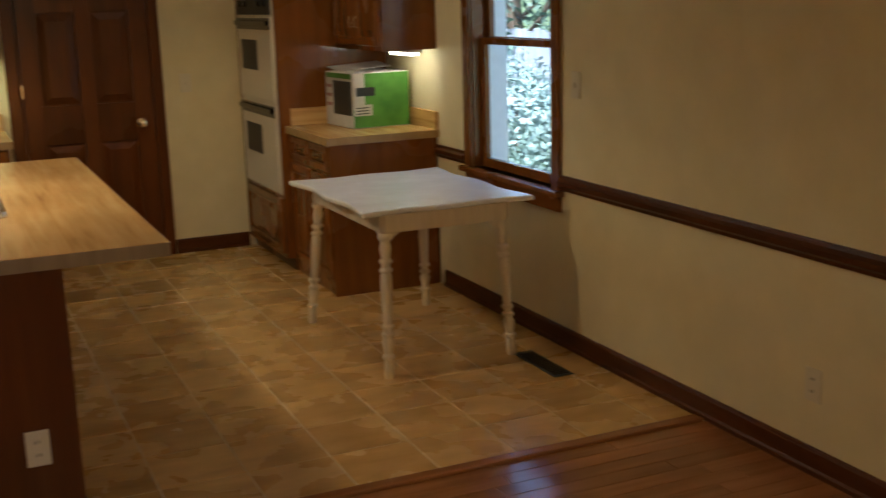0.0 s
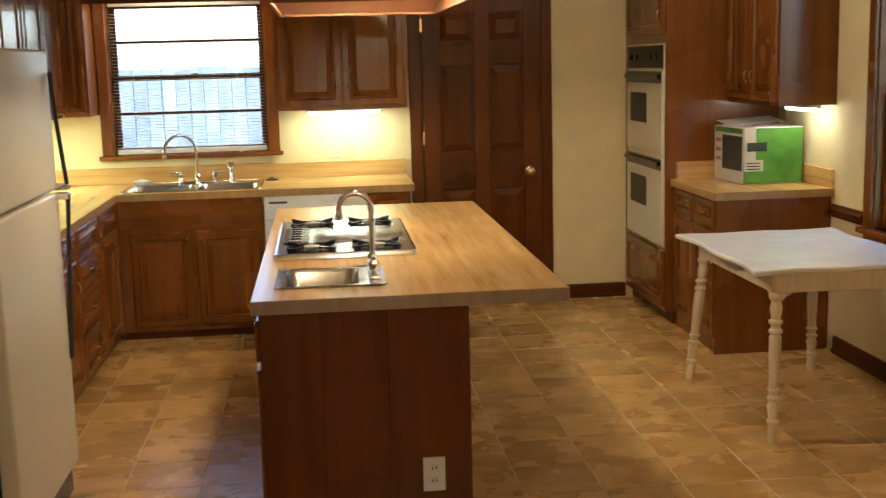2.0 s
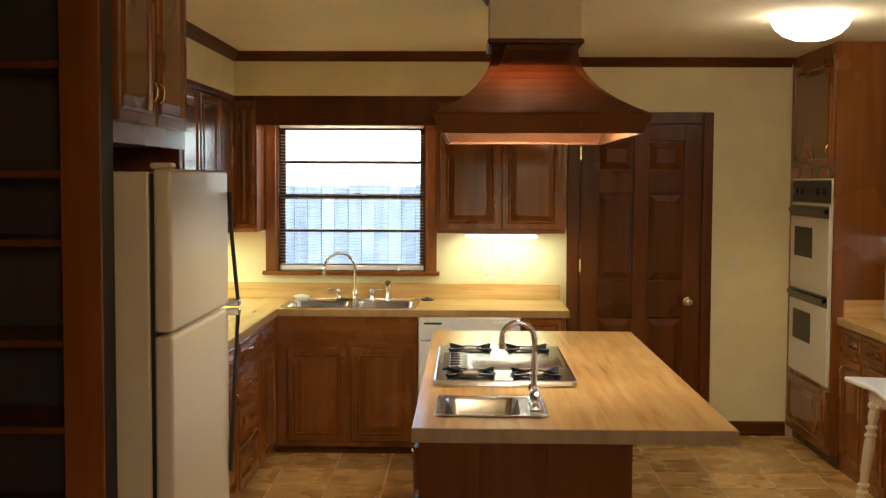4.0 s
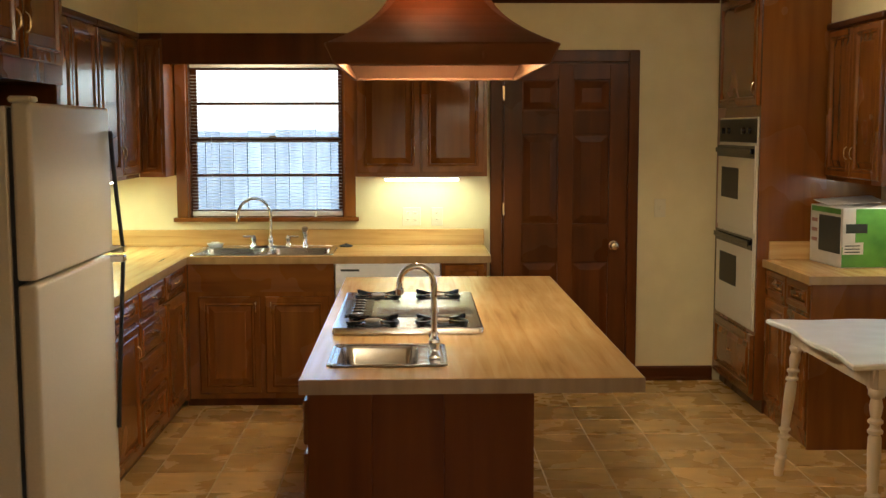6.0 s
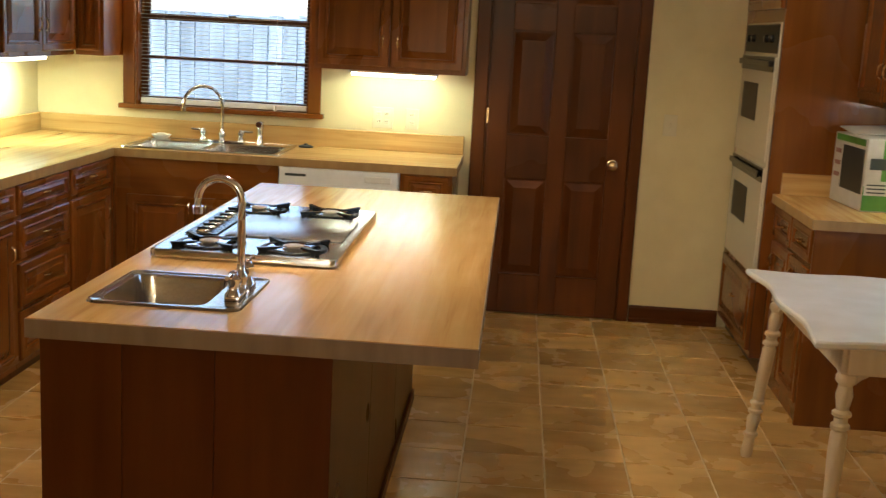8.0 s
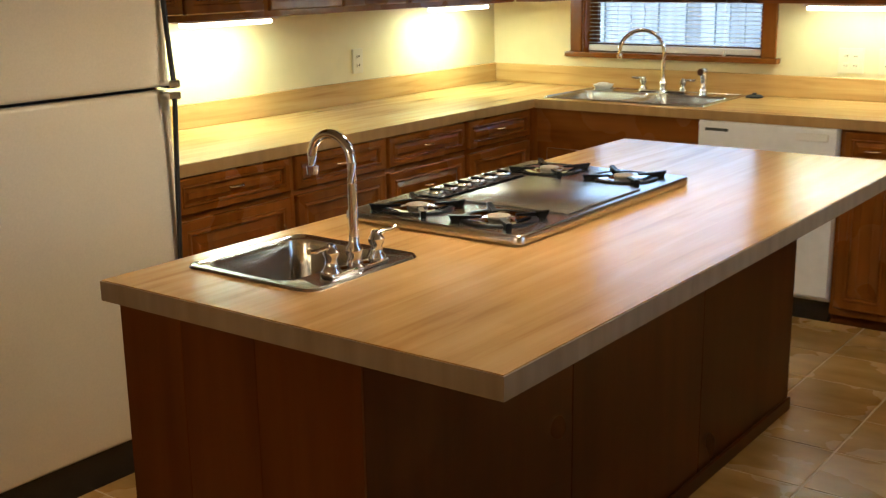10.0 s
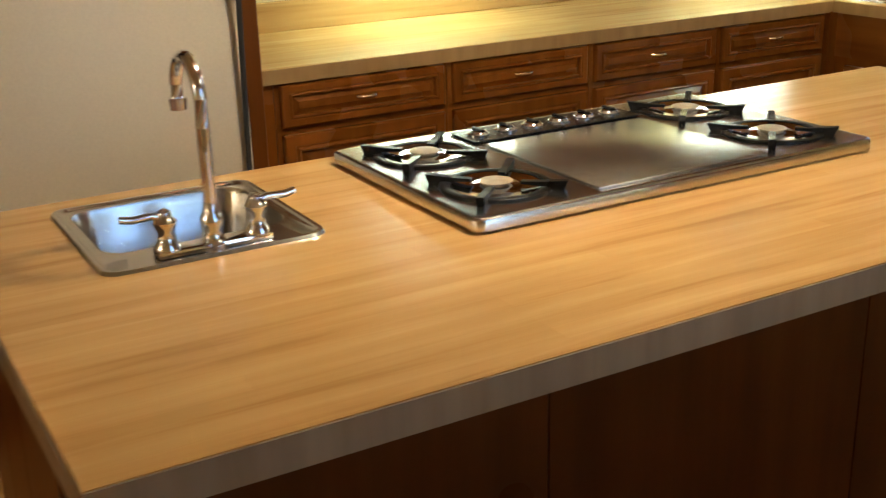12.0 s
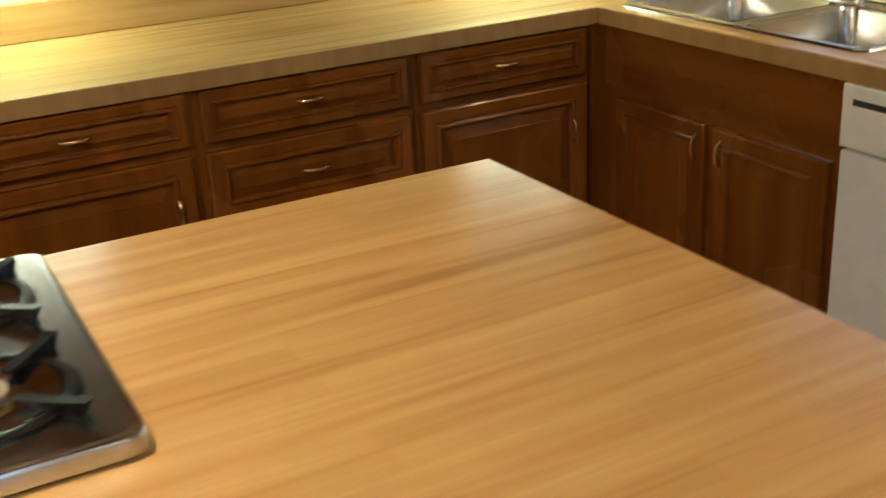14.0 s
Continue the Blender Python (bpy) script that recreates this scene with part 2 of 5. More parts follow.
# ---- building helpers ----
def bx(bm, x0, x1, y0, y1, z0, z1, bev=0.0, seg=1):
    """A box, its edges rounded by bev, added to bm."""
    got = bmesh.ops.create_cube(bm, size=1, matrix=Matrix.LocRotScale(((x0 + x1) / 2, (y0 + y1) / 2, (z0 + z1) / 2), None, (x1 - x0, y1 - y0, z1 - z0)))
    if bev:
        edges = list({e for v in got["verts"] for e in v.link_edges})
        bmesh.ops.bevel(bm, geom=edges, offset=bev, segments=seg, affect="EDGES", profile=0.6)
    return bm


def box(*a, **k):
    return bx(bmesh.new(), *a, **k)


def cyl(bm, p, q, r1, r2=None, n=16):
    p, q = Vector(p), Vector(q)
    d = q - p
    m = Matrix.Translation((p + q) / 2) @ d.to_track_quat("Z", "Y").to_matrix().to_4x4()
    bmesh.ops.create_cone(bm, cap_ends=True, segments=n, radius1=r1, radius2=r1 if r2 is None else r2, depth=d.length, matrix=m)
    return bm


def tube(bm, pts, r, n=10):
    """A round tube along a line of points."""
    rings = []
    pts = [Vector(p) for p in pts]
    for i, p in enumerate(pts):
        d = (pts[min(i + 1, len(pts) - 1)] - pts[max(i - 1, 0)]).normalized()
        q = d.to_track_quat("Z", "Y")
        rings.append([bm.verts.new(p + q @ Vector((r * math.cos(6.28318 * k / n), r * math.sin(6.28318 * k / n), 0))) for k in range(n)])
    for a, b in zip(rings, rings[1:]):
        for k in range(n):
            bm.faces.new((a[k], a[(k + 1) % n], b[(k + 1) % n], b[k]))
    bm.faces.new(rings[0][::-1])
    bm.faces.new(rings[-1])
    return bm


def lathe(bm, centre, profile, n=18):
    """A turned shape round a vertical axis: profile rows of (radius, height)."""
    cx, cy, cz = centre
    rings = [[bm.verts.new((cx + r * math.cos(6.28318 * k / n), cy + r * math.sin(6.28318 * k / n), cz + h)) for k in range(n)] for r, h in profile]
    for a, b in zip(rings, rings[1:]):
        for k in range(n):
            bm.faces.new((a[k], a[(k + 1) % n], b[(k + 1) % n], b[k]))
    bm.faces.new(rings[0][::-1])
    bm.faces.new(rings[-1])
    return bm


def loft(bm, rings):
    for a, b in zip(rings, rings[1:]):
        for k in range(len(a)):
            bm.faces.new((a[k], a[(k + 1) % len(a)], b[(k + 1) % len(a)], b[k]))
    return bm


def obj(name, bm, material, smooth=False):
    me = bpy.data.meshes.new(name)
    bmesh.ops.recalc_face_normals(bm, faces=bm.faces)
    bm.to_mesh(me)
    bm.free()
    me.materials.append(material)
    if smooth:
        for p in me.polygons:
            p.use_smooth = True
        me.set_sharp_from_angle(angle=radians(40))
    return new(name, me)


def thing(name, at, label, category, group="", kind=""):
    e = new(name)
    e.location, e.empty_display_size = at, 0.1
    return tagged(e, label, category, group, kind)


def root_of(o):
    p = Matrix.Identity(4)
    while o is not None:
        p = Matrix.Translation(o.location) @ p
        o = o.parent
        if o is not None and o.type == "MESH":
            continue
    return p


def part(name, bm, material, parent, label="", smooth=False):
    """A mesh, given in world places, as a part under a thing or a part."""
    ob = obj(name, bm, material, smooth)
    ob.parent = parent
    if parent.type == "EMPTY":
        ob.matrix_parent_inverse = Matrix.Translation(parent.location).inverted()
    if label:
        ob["label"] = label
    return ob


def solid(name, bm, material, label, category, kind="", group="", smooth=False):
    return tagged(obj(name, bm, material, smooth), label, category, group, kind)


def face_frame(origin, facing):
    """Local u across, v up, w out of a vertical front."""
    u, w = {"+x": ((0, 1, 0), (1, 0, 0)), "-x": ((0, -1, 0), (-1, 0, 0)), "-y": ((1, 0, 0), (0, -1, 0)), "+y": ((-1, 0, 0), (0, 1, 0))}[facing]
    u, w = Vector(u), Vector(w)
    m = Matrix.Identity(4)
    for i in range(3):
        m[i][0], m[i][1], m[i][2], m[i][3] = u[i], (0, 0, 1)[i], w[i], origin[i]
    return m


def frame_bm(m, u0, u1, v0, v1, side, low, high, w0, w1, bev=0.004, bead=False):
    """A rectangular frame in one piece, with eased edges."""
    bm = bmesh.new()

    def ring(g, h, w):
        return [bm.verts.new(p) for p in ((u0 + g * side, v0 + g * low, w), (u1 - g * side, v0 + g * low, w), (u1 - g * side, v1 - g * high, w), (u0 + g * side, v1 - g * high, w))]
    e = bev / max(side, 0.001)
    rows = [ring(0, 0, w0), ring(0, 0, w1 - bev), ring(e, 0, w1)]
    if bead:
        rows += [ring(g, 0, w1 + h) for g, h in ((0.62, 0), (0.66, -0.0025), (0.72, -0.0025), (0.78, 0.0015), (0.86, 0.003), (0.94, 0.0015))]
    else:
        rows += [ring(1 - e, 0, w1)]
    rows += [ring(1, 0, w1 - bev - 0.003 * bead), ring(1, 0, w0)]
    loft(bm, rows + rows[:1])
    bm.transform(m)
    return bm


def raised_bm(m, a, b, c, d, w0, w1):
    """A panel with a sloped raised field."""
    bm = bmesh.new()
    s = min(0.035, (d - c) * 0.28, (b - a) * 0.28)
    rings = []
    for g, w in ((0, w0), (0, w1 - 0.010), (0.004, w1 - 0.010), (s, w1 - 0.0025), (s + 0.002, w1)):
        rings.append([bm.verts.new(p) for p in ((a + g, c + g, w), (b - g, c + g, w), (b - g, d - g, w), (a + g, d - g, w))])
    loft(bm, rings)
    bm.faces.new(rings[-1])
    bm.faces.new(rings[0][::-1])
    bm.transform(m)
    return bm


def pull(m, u, v, vertical, parent, material=None, span=0.065):
    """A small bowed bar handle on a front."""
    bm = bmesh.new()
    pts = []
    for i in range(9):
        k = i / 8 * 2 - 1
        out = 0.020 + 0.016 * (1 - k * k) ** 0.5
        pts.append((u, v + k * span / 2, out) if vertical else (u + k * span / 2, v, out))
    tube(bm, pts, 0.0045, 8)
    bm.transform(m)
    return part("handle", bm, material or M_brass, parent, "brass handle", True)


def front(kind, m, u0, u1, v0, v1, unit, handle=None, wood=None):
    """A framed front of a cabinet with its raised panel and handle."""
    wood = wood or M_wood
    rail = min(0.055, (v1 - v0) * 0.28, (u1 - u0) * 0.28)
    p = part(kind, frame_bm(m, u0, u1, v0, v1, rail, rail, rail, 0.0, 0.02, 0.005, True), wood, unit)
    part("panel", raised_bm(m, u0 + rail - 0.001, u1 - rail + 0.001, v0 + rail - 0.001, v1 - rail + 0.001, 0.001, 0.018), wood, p)
    if handle:
        pull(m, handle[0], handle[1], handle[2], p)
    return p


# ---- the room ----
XL, XR, YB, ZC = -1.70, 3.05, 4.03, 2.535
YN, XW = -6.4, -3.6          # the room behind the walker
CT, TH = 0.915, 0.04         # counter height and thickness
LF, BF = -1.005, 3.385       # fronts of the side and back base cabinets


def wall_with_hole(name, m, length, height, hole, thick, label):
    """A wall in the local frame m, u along, v up, with one opening (u0, u1, v0, v1)."""
    bm = bmesh.new()
    if hole:
        u0, u1, v0, v1 = hole
        bx(bm, 0, u0, 0, height, -thick, 0)
        bx(bm, u1, length, 0, height, -thick, 0)
        bx(bm, u0, u1, 0, v0, -thick, 0)
        bx(bm, u0, u1, v1, height, -thick, 0)
        bmesh.ops.remove_doubles(bm, verts=bm.verts, dist=0.0001)
    else:
        bx(bm, 0, length, 0, height, -thick, 0)
    bm.transform(m)
    return solid(name, bm, M_wall, label, "wall", "structure")


WBX0, WBX1, WBZ0, WBZ1 = -1.116, -0.100, 1.101, 2.115     # back window opening
WRY0, WRY1, WRZ0, WRZ1 = 1.00, 1.88, 0.755, 2.12         # side window opening
wall_with_hole("wall_north", face_frame((XL - 0.15, YB, 0), "-y"), XR - XL + 0.3, ZC + 0.1, (WBX0 - XL + 0.15, WBX1 - XL + 0.15, WBZ0, WBZ1), 0.15, "cream painted kitchen wall with a window opening")
wall_with_hole("wall_east", face_frame((XR, YB, 0), "-x"), YB - YN, ZC + 0.1, (YB - WRY1, YB - WRY0, WRZ0, WRZ1), 0.15, "cream painted wall with a double-hung window opening")
solid("wall_west", box(XL - 0.15, XL, 0.0, YB, 0, ZC + 0.1), M_wall, "cream painted wall behind the side counter", "wall", "structure")
solid("wall_living_west", box(XW - 0.15, XW, YN, 0.0, 0, ZC + 0.1), M_wall, "cream painted living room wall", "wall", "structure")
wall_with_hole("wall_south", face_frame((XR + 0.15, YN, 0), "+y"), XR - XW + 0.3, ZC + 0.1, (2.4, 3.0, 0.9, 1.9), 0.15, "cream painted living room wall with a tall window opening")
solid("wall_partition", box(XW, -1.86, 0.0, 0.12, 0, ZC + 0.1), M_wall, "cream painted partition beside the bookcase", "wall", "structure")
solid("ceiling", box(XW - 0.15, XR + 0.15, YN - 0.15, YB + 0.15, ZC, ZC + 0.1), M_ceil, "cream textured ceiling", "ceiling", "structure")
# soffits over the wall cabinets
solid("soffit_north", box(-1.33, 0.807, 3.70, YB, 2.255, ZC), M_wall, "cream painted soffit above the wall cabinets", "soffit", "structure")
solid("soffit_west", box(XL, -1.33, 0.996, YB, 2.255, ZC), M_wall, "cream painted soffit above the side cabinets", "soffit", "structure")
solid("soffit_east", box(2.72, XR, 2.33, 3.10, 2.255, ZC), M_wall, "cream painted soffit above the wall cabinet", "soffit", "structure")


def moulding(name, facing, origin, length, prof, material, label):
    """A trim strip of the given profile rows (out, up), run along u."""
    bm = bmesh.new()
    a = [bm.verts.new((0, v, w)) for w, v in prof]
    b = [bm.verts.new((length, v, w)) for w, v in prof]
    n = len(prof)
    for k in range(n):
        bm.faces.new((a[k], a[(k + 1) % n], b[(k + 1) % n], b[k]))
    bm.faces.new(a)
    bm.faces.new(b[::-1])
    bm.transform(face_frame(origin, facing))
    return solid(name, bm, material, label, "trim", "structure")


CROWN = [(0, 0), (0.012, 0), (0.016, 0.012), (0.03, 0.03), (0.04, 0.05), (0.046, 0.062), (0, 0.062)]
BASE = [(0, 0), (0.022, 0), (0.022, 0.018), (0.014, 0.026), (0.014, 0.082), (0.008, 0.094), (0, 0.096)]
RAIL = [(0, 0), (0.010, 0), (0.014, 0.014), (0.028, 0.026), (0.030, 0.046), (0.016, 0.058), (0.012, 0.072), (0, 0.072)]
moulding("crown_north", "-y", (0.807, YB, ZC - 0.062), 1.52, CROWN, M_trim, "dark wooden crown strip under the ceiling")
moulding("crown_soffit_north", "-y", (-1.33, 3.70, ZC - 0.062), 2.137, CROWN, M_trim, "dark wooden crown strip on the soffit")
moulding("crown_soffit_west", "+x", (-1.33, 0.997, ZC - 0.062), 2.70, CROWN, M_trim, "dark wooden crown strip on the soffit")
moulding("crown_east", "-x", (XR, 2.33, ZC - 0.062), 2.33 - YN, CROWN, M_trim, "dark wooden crown strip under the ceiling")
moulding("baseboard_north", "-y", (1.82, YB, 0), 0.51, BASE, M_trim, "dark stained baseboard between door and oven cabinet")
moulding("baseboard_east", "-x", (XR, 2.27, 0), 2.27 - YN, BASE, M_trim, "dark stained baseboard along the wall")
moulding("chair_rail_far", "-x", (XR, 2.33, 0.758), 2.33 - 1.96, RAIL, M_trim, "dark stained chair rail")
moulding("chair_rail_near", "-x", (XR, 0.93, 0.758), 0.93 - YN, RAIL, M_trim, "dark stained chair rail")

# floors
floor = solid("floor", box(XW - 0.15, XR + 0.15, YN - 0.15, YB + 0.15, -0.12, -0.002), M_grout, "floor bed of grey-brown grout", "floor", "structure")
solid("threshold", bx(bmesh.new(), XL, XR - 0.022, -0.20, -0.143, -0.011, 0.012, 0.008, 2), M_plank, "wooden transition strip between tile and floorboards", "trim", "structure")

# ---- the island ----
IX, IY = 1.043, 2.40
SK = (0.085, 0.435, 0.19, 0.525)
island_top = thing("island_worktop", (0.5, 1.2, CT - 0.046), "butcher block patterned laminate worktop on the island", "worktop")
bm = bmesh.new()
for a in ((0, SK[0], 0, IY), (SK[1], IX, 0, IY), (SK[0], SK[1], 0, SK[2]), (SK[0], SK[1], SK[3], IY)):
    bx(bm, *a, CT - 0.044, CT)
bmesh.ops.remove_doubles(bm, verts=bm.verts, dist=0.0001)
part("top", bm, M_top, island_top)
# island edges use the band colour with painted daylight
for n, a in enumerate(((-0.003, IX + 0.003, -0.003, 0), (-0.003, IX + 0.003, IY, IY + 0.003), (-0.003, 0, 0, IY), (IX, IX + 0.003, 0, IY))):
    part("edge_band", box(*a, CT - 0.046, CT - 0.002), M_edge_daylit, island_top, "laminate edge band with grey daylight painted into its colour")
BX0, BX1, BY0, BY1 = 0.02, 0.705, 0.034, 2.33
island = thing("island_cabinet", ((BX0 + BX1) / 2, 1.2, 0), "dark wooden kitchen island base under the worktop", "cabinet")
part("body", box(BX0, BX1, BY0, BY1, 0.0, 0.735), M_wood, island)
part("upper_body", box(BX0, BX1, 0.58, BY1, 0.735, CT - 0.047), M_wood, island)
part("sink_front", box(BX0, BX1, BY0, BY0 + 0.02, 0.735, CT - 0.047), M_wood, island)
part("sink_side", box(BX0, BX0 + 0.02, BY0 + 0.02, 0.58, 0.735, CT - 0.047), M_wood, island)
part("sink_side", box(BX1 - 0.02, BX1, BY0 + 0.02, 0.58, 0.735, CT - 0.047), M_wood, island)
# seamed back panels, coloured darker to stand for shade under the overhang
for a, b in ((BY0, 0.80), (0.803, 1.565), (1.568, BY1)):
    part("back_panel", box(BX1, BX1 + 0.006, a, b, 0.0, CT - 0.048, 0.001), M_dark, island, "back panel with the overhang's shade in its dark colour")
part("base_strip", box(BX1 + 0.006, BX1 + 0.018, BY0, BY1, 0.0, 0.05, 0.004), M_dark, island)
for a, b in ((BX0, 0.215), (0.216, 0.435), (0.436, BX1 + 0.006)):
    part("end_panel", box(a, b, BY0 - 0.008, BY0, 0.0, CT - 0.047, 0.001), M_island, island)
mi = face_frame((BX0, BY1, 0), "-x")
for k in range(4):
    u = 0.03 + k * 0.56
    d = front("door", mi, u, u + 0.53, 0.11, 0.66, island, (u + 0.06, 0.56, True))
    front("drawer", mi, u, u + 0.53, 0.69, 0.83, island, (u + 0.265, 0.76, False))


def outlet(name, m, u, v, wide, label, material):
    o = thing(name, m @ Vector((u, v, 0)), label, "outlet")
    bm = bx(bmesh.new(), u - wide / 2, u + wide / 2, v - 0.06, v + 0.06, 0, 0.007, 0.003, 2)
    bm.transform(m)
    part("plate", bm, material, o)
    for k in range(max(1, round(wide / 0.075))):
        uu = u + (k - (max(1, round(wide / 0.075)) - 1) / 2) * 0.046
        for dv in (-0.022, 0.022):
            bm = bx(bmesh.new(), uu - 0.014, uu + 0.014, v + dv - 0.013, v + dv + 0.013, 0.006, 0.0095, 0.002)
            bm.transform(m)
            s = part("socket", bm, material, o)
            for du in (-0.006, 0.006):
                bm = box(uu + du - 0.0015, uu + du + 0.0015, v + dv - 0.004, v + dv + 0.006, 0.009, 0.0105)
                bm.transform(m)
                part("slot", bm, M_black, s)
    return o


outlet("wall_outlet", face_frame((0, BY0 - 0.008, 0), "-y"), 0.580, 0.287, 0.075, "white double socket on the island end", M_plate)

# island sink with its tap
sink = thing("bar_sink", (0.26, 0.36, CT), "small stainless steel sink set into the island", "sink")


def basin(bm, x0, x1, y0, y1, z, depth, r=0.04, n=5):
    def ring(a, b, c, d, zz, rr):
        out = []
        for (cx, cy), s in (((b - rr, d - rr), 0), ((a + rr, d - rr), 1), ((a + rr, c + rr), 2), ((b - rr, c + rr), 3)):
            for k in range(n + 1):
                t = (s + k / n) * math.pi / 2
                out.append(bm.verts.new((cx + rr * math.cos(t), cy + rr * math.sin(t), zz)))
        return out
    rings = [ring(x0, x1, y0, y1, z, r), ring(x0 + 0.004, x1 - 0.004, y0 + 0.004, y1 - 0.004, z - 0.012, r),
             ring(x0 + 0.012, x1 - 0.012, y0 + 0.012, y1 - 0.012, z - depth + 0.03, r),
             ring(x0 + 0.04, x1 - 0.04, y0 + 0.04, y1 - 0.04, z - depth, r)]
    for a, b in zip(rings, rings[1:]):
        for k in range(len(a)):
            bm.faces.new((a[k], a[(k + 1) % len(a)], b[(k + 1) % len(a)], b[k]))
    bm.faces.new(rings[-1])
    return bm, ring


def rim(bm, outer, inner, z, h=0.006, n=5, ro=0.03, ri=0.04):
    """A raised flat rim between a rounded outer and inner outline, with a rolled edge."""
    def ring(a, b, c, d, zz, rr):
        out = []
        for (cx, cy), s in (((b - rr, d - rr), 0), ((a + rr, d - rr), 1), ((a + rr, c + rr), 2), ((b - rr, c + rr), 3)):
            for k in range(n + 1):
                t = (s + k / n) * math.pi / 2
                out.append(bm.verts.new((cx + rr * math.cos(t), cy + rr * math.sin(t), zz)))
        return out
    a, b, c, d = outer
    rings = [ring(a, b, c, d, z + 0.0005, ro), ring(a + 0.003, b - 0.003, c + 0.003, d - 0.003, z + h, ro),
             ring(a + 0.010, b - 0.010, c + 0.010, d - 0.010, z + h, ro), ring(a + 0.013, b - 0.013, c + 0.013, d - 0.013, z + h - 0.003, ro),
             ring(*inner, z + h - 0.003, ri)]
    for p, q in zip(rings, rings[1:]):
        for k in range(len(p)):
            bm.faces.new((p[k], p[(k + 1) % len(p)], q[(k + 1) % len(p)], q[k]))
    return bm


part("rim", rim(bmesh.new(), (0.065, 0.455, 0.172, 0.545), (0.095, 0.360, 0.20, 0.515), CT), M_steel, sink, "", True)
part("bowl", basin(bmesh.new(), 0.095, 0.360, 0.20, 0.515, CT + 0.003, 0.15)[0], M_steel, sink, "", True)
part("drain", lathe(bmesh.new(), (0.22, 0.36, CT - 0.147), [(0.001, 0.001), (0.03, 0.001), (0.038, 0.004), (0.04, 0.0)], 20), M_chrome, sink, "", True)


def tap(name, x, y, z, dx, dy, height, reach, label, hand=0.09, side=None):
    """A gooseneck bridge tap: spout towards (dx, dy), lever handles on both sides."""
    t = thing(name, (x, y, z), label, "tap")
    px, py = side or (-dy, dx)
    bm = bmesh.new()
    lathe(bm, (x, y, z), [(0.024, 0), (0.024, 0.008), (0.018, 0.014), (0.015, 0.03), (0.019, 0.04), (0.019, 0.05), (0.012, 0.06), (0.011, 0.075)])
    part("base", bm, M_chrome, t, "", True)
    bm = bmesh.new()
    pts = [(x, y, z + 0.06)]
    r = reach / 2
    top = z + height - r
    pts += [(x, y, z + 0.06 + (top - z - 0.06) * k / 4) for k in range(1, 5)]
    pts += [(x + dx * r * (1 - math.cos(a)), y + dy * r * (1 - math.cos(a)), top + r * math.sin(a)) for a in [math.pi * k / 14 * 0.97 for k in range(1, 15)]]
    ex, ey, ez = pts[-1]
    pts.append((ex, ey, ez - 0.03))
    tube(bm, pts, 0.0105, 12)
    spout = part("spout", bm, M_chrome, t, "", True)
    part("nozzle", cyl(bmesh.new(), (ex, ey, ez - 0.022), (ex, ey, ez - 0.042), 0.0145, 0.013), M_chrome, spout, "", True)
    bm = bmesh.new()
    bx(bm, x - abs(px) * (hand + 0.02) - abs(py) * 0.02, x + abs(px) * (hand + 0.02) + abs(py) * 0.02,
       y - abs(py) * (hand + 0.02) - abs(px) * 0.02, y + abs(py) * (hand + 0.02) + abs(px) * 0.02, z, z + 0.012, 0.005, 2)
    part("deck_plate", bm, M_chrome, t, "", True)
    for s in (-1, 1):
        hx, hy = x + px * hand * s, y + py * hand * s
        bm = bmesh.new()
        lathe(bm, (hx, hy, z + 0.01), [(0.021, 0), (0.021, 0.006), (0.015, 0.014), (0.013, 0.03), (0.018, 0.038), (0.019, 0.046), (0.013, 0.054), (0.011, 0.062), (0.005, 0.066)])
        h = part("valve", bm, M_chrome, t, "", True)
        bm = bmesh.new()
        tube(bm, [(hx, hy, z + 0.062), (hx + px * s * 0.02, hy + py * s * 0.02, z + 0.068), (hx + px * s * 0.05, hy + py * s * 0.05, z + 0.066), (hx + px * s * 0.068, hy + py * s * 0.068, z + 0.07)], 0.006, 10)
        part("lever", bm, M_chrome, h, "", True)
    return t


tap("island_tap", 0.412, 0.36, CT + 0.003, -1, 0, 0.296, 0.115, "chrome gooseneck tap with two lever handles on the island sink", 0.075)

# cooktop
def rounded(bm, a, b, c, d, z, rr, n=5):
    """A ring of points round a rectangle with rounded corners."""
    out = []
    for (cx, cy), q in (((b - rr, d - rr), 0), ((a + rr, d - rr), 1), ((a + rr, c + rr), 2), ((b - rr, c + rr), 3)):
        for k in range(n + 1):
            t = (q + k / n) * math.pi / 2
            out.append(bm.verts.new((cx + rr * math.cos(t), cy + rr * math.sin(t), z)))
    return out


KX0, KX1, KY0, KY1 = 0.045, 0.602, 0.735, 1.672
hob = thing("gas_cooktop", ((KX0 + KX1) / 2, (KY0 + KY1) / 2, CT), "stainless steel gas cooktop with four burners and a middle griddle", "cooktop")
bm = bmesh.new()
rows = [rounded(bm, KX0 + g, KX1 - g, KY0 + g, KY1 - g, CT + h, 0.022) for g, h in ((0.004, 0.001), (0.0, 0.004), (0.0, 0.021), (0.0015, 0.0245), (0.005, 0.0262), (0.012, 0.0262))]
loft(bm, rows)
bm.faces.new(rows[-1])
part("tray", bm, M_polish, hob, "", True)
part("griddle", bx(bmesh.new(), 0.20, 0.575, 1.005, 1.405, CT + 0.026, CT + 0.031, 0.003, 2), M_griddle, hob, "brushed steel griddle plate", True)
part("control_panel", bx(bmesh.new(), 0.075, 0.178, 0.995, 1.42, CT + 0.028, CT + 0.031, 0.001), M_black, hob, "black control panel")
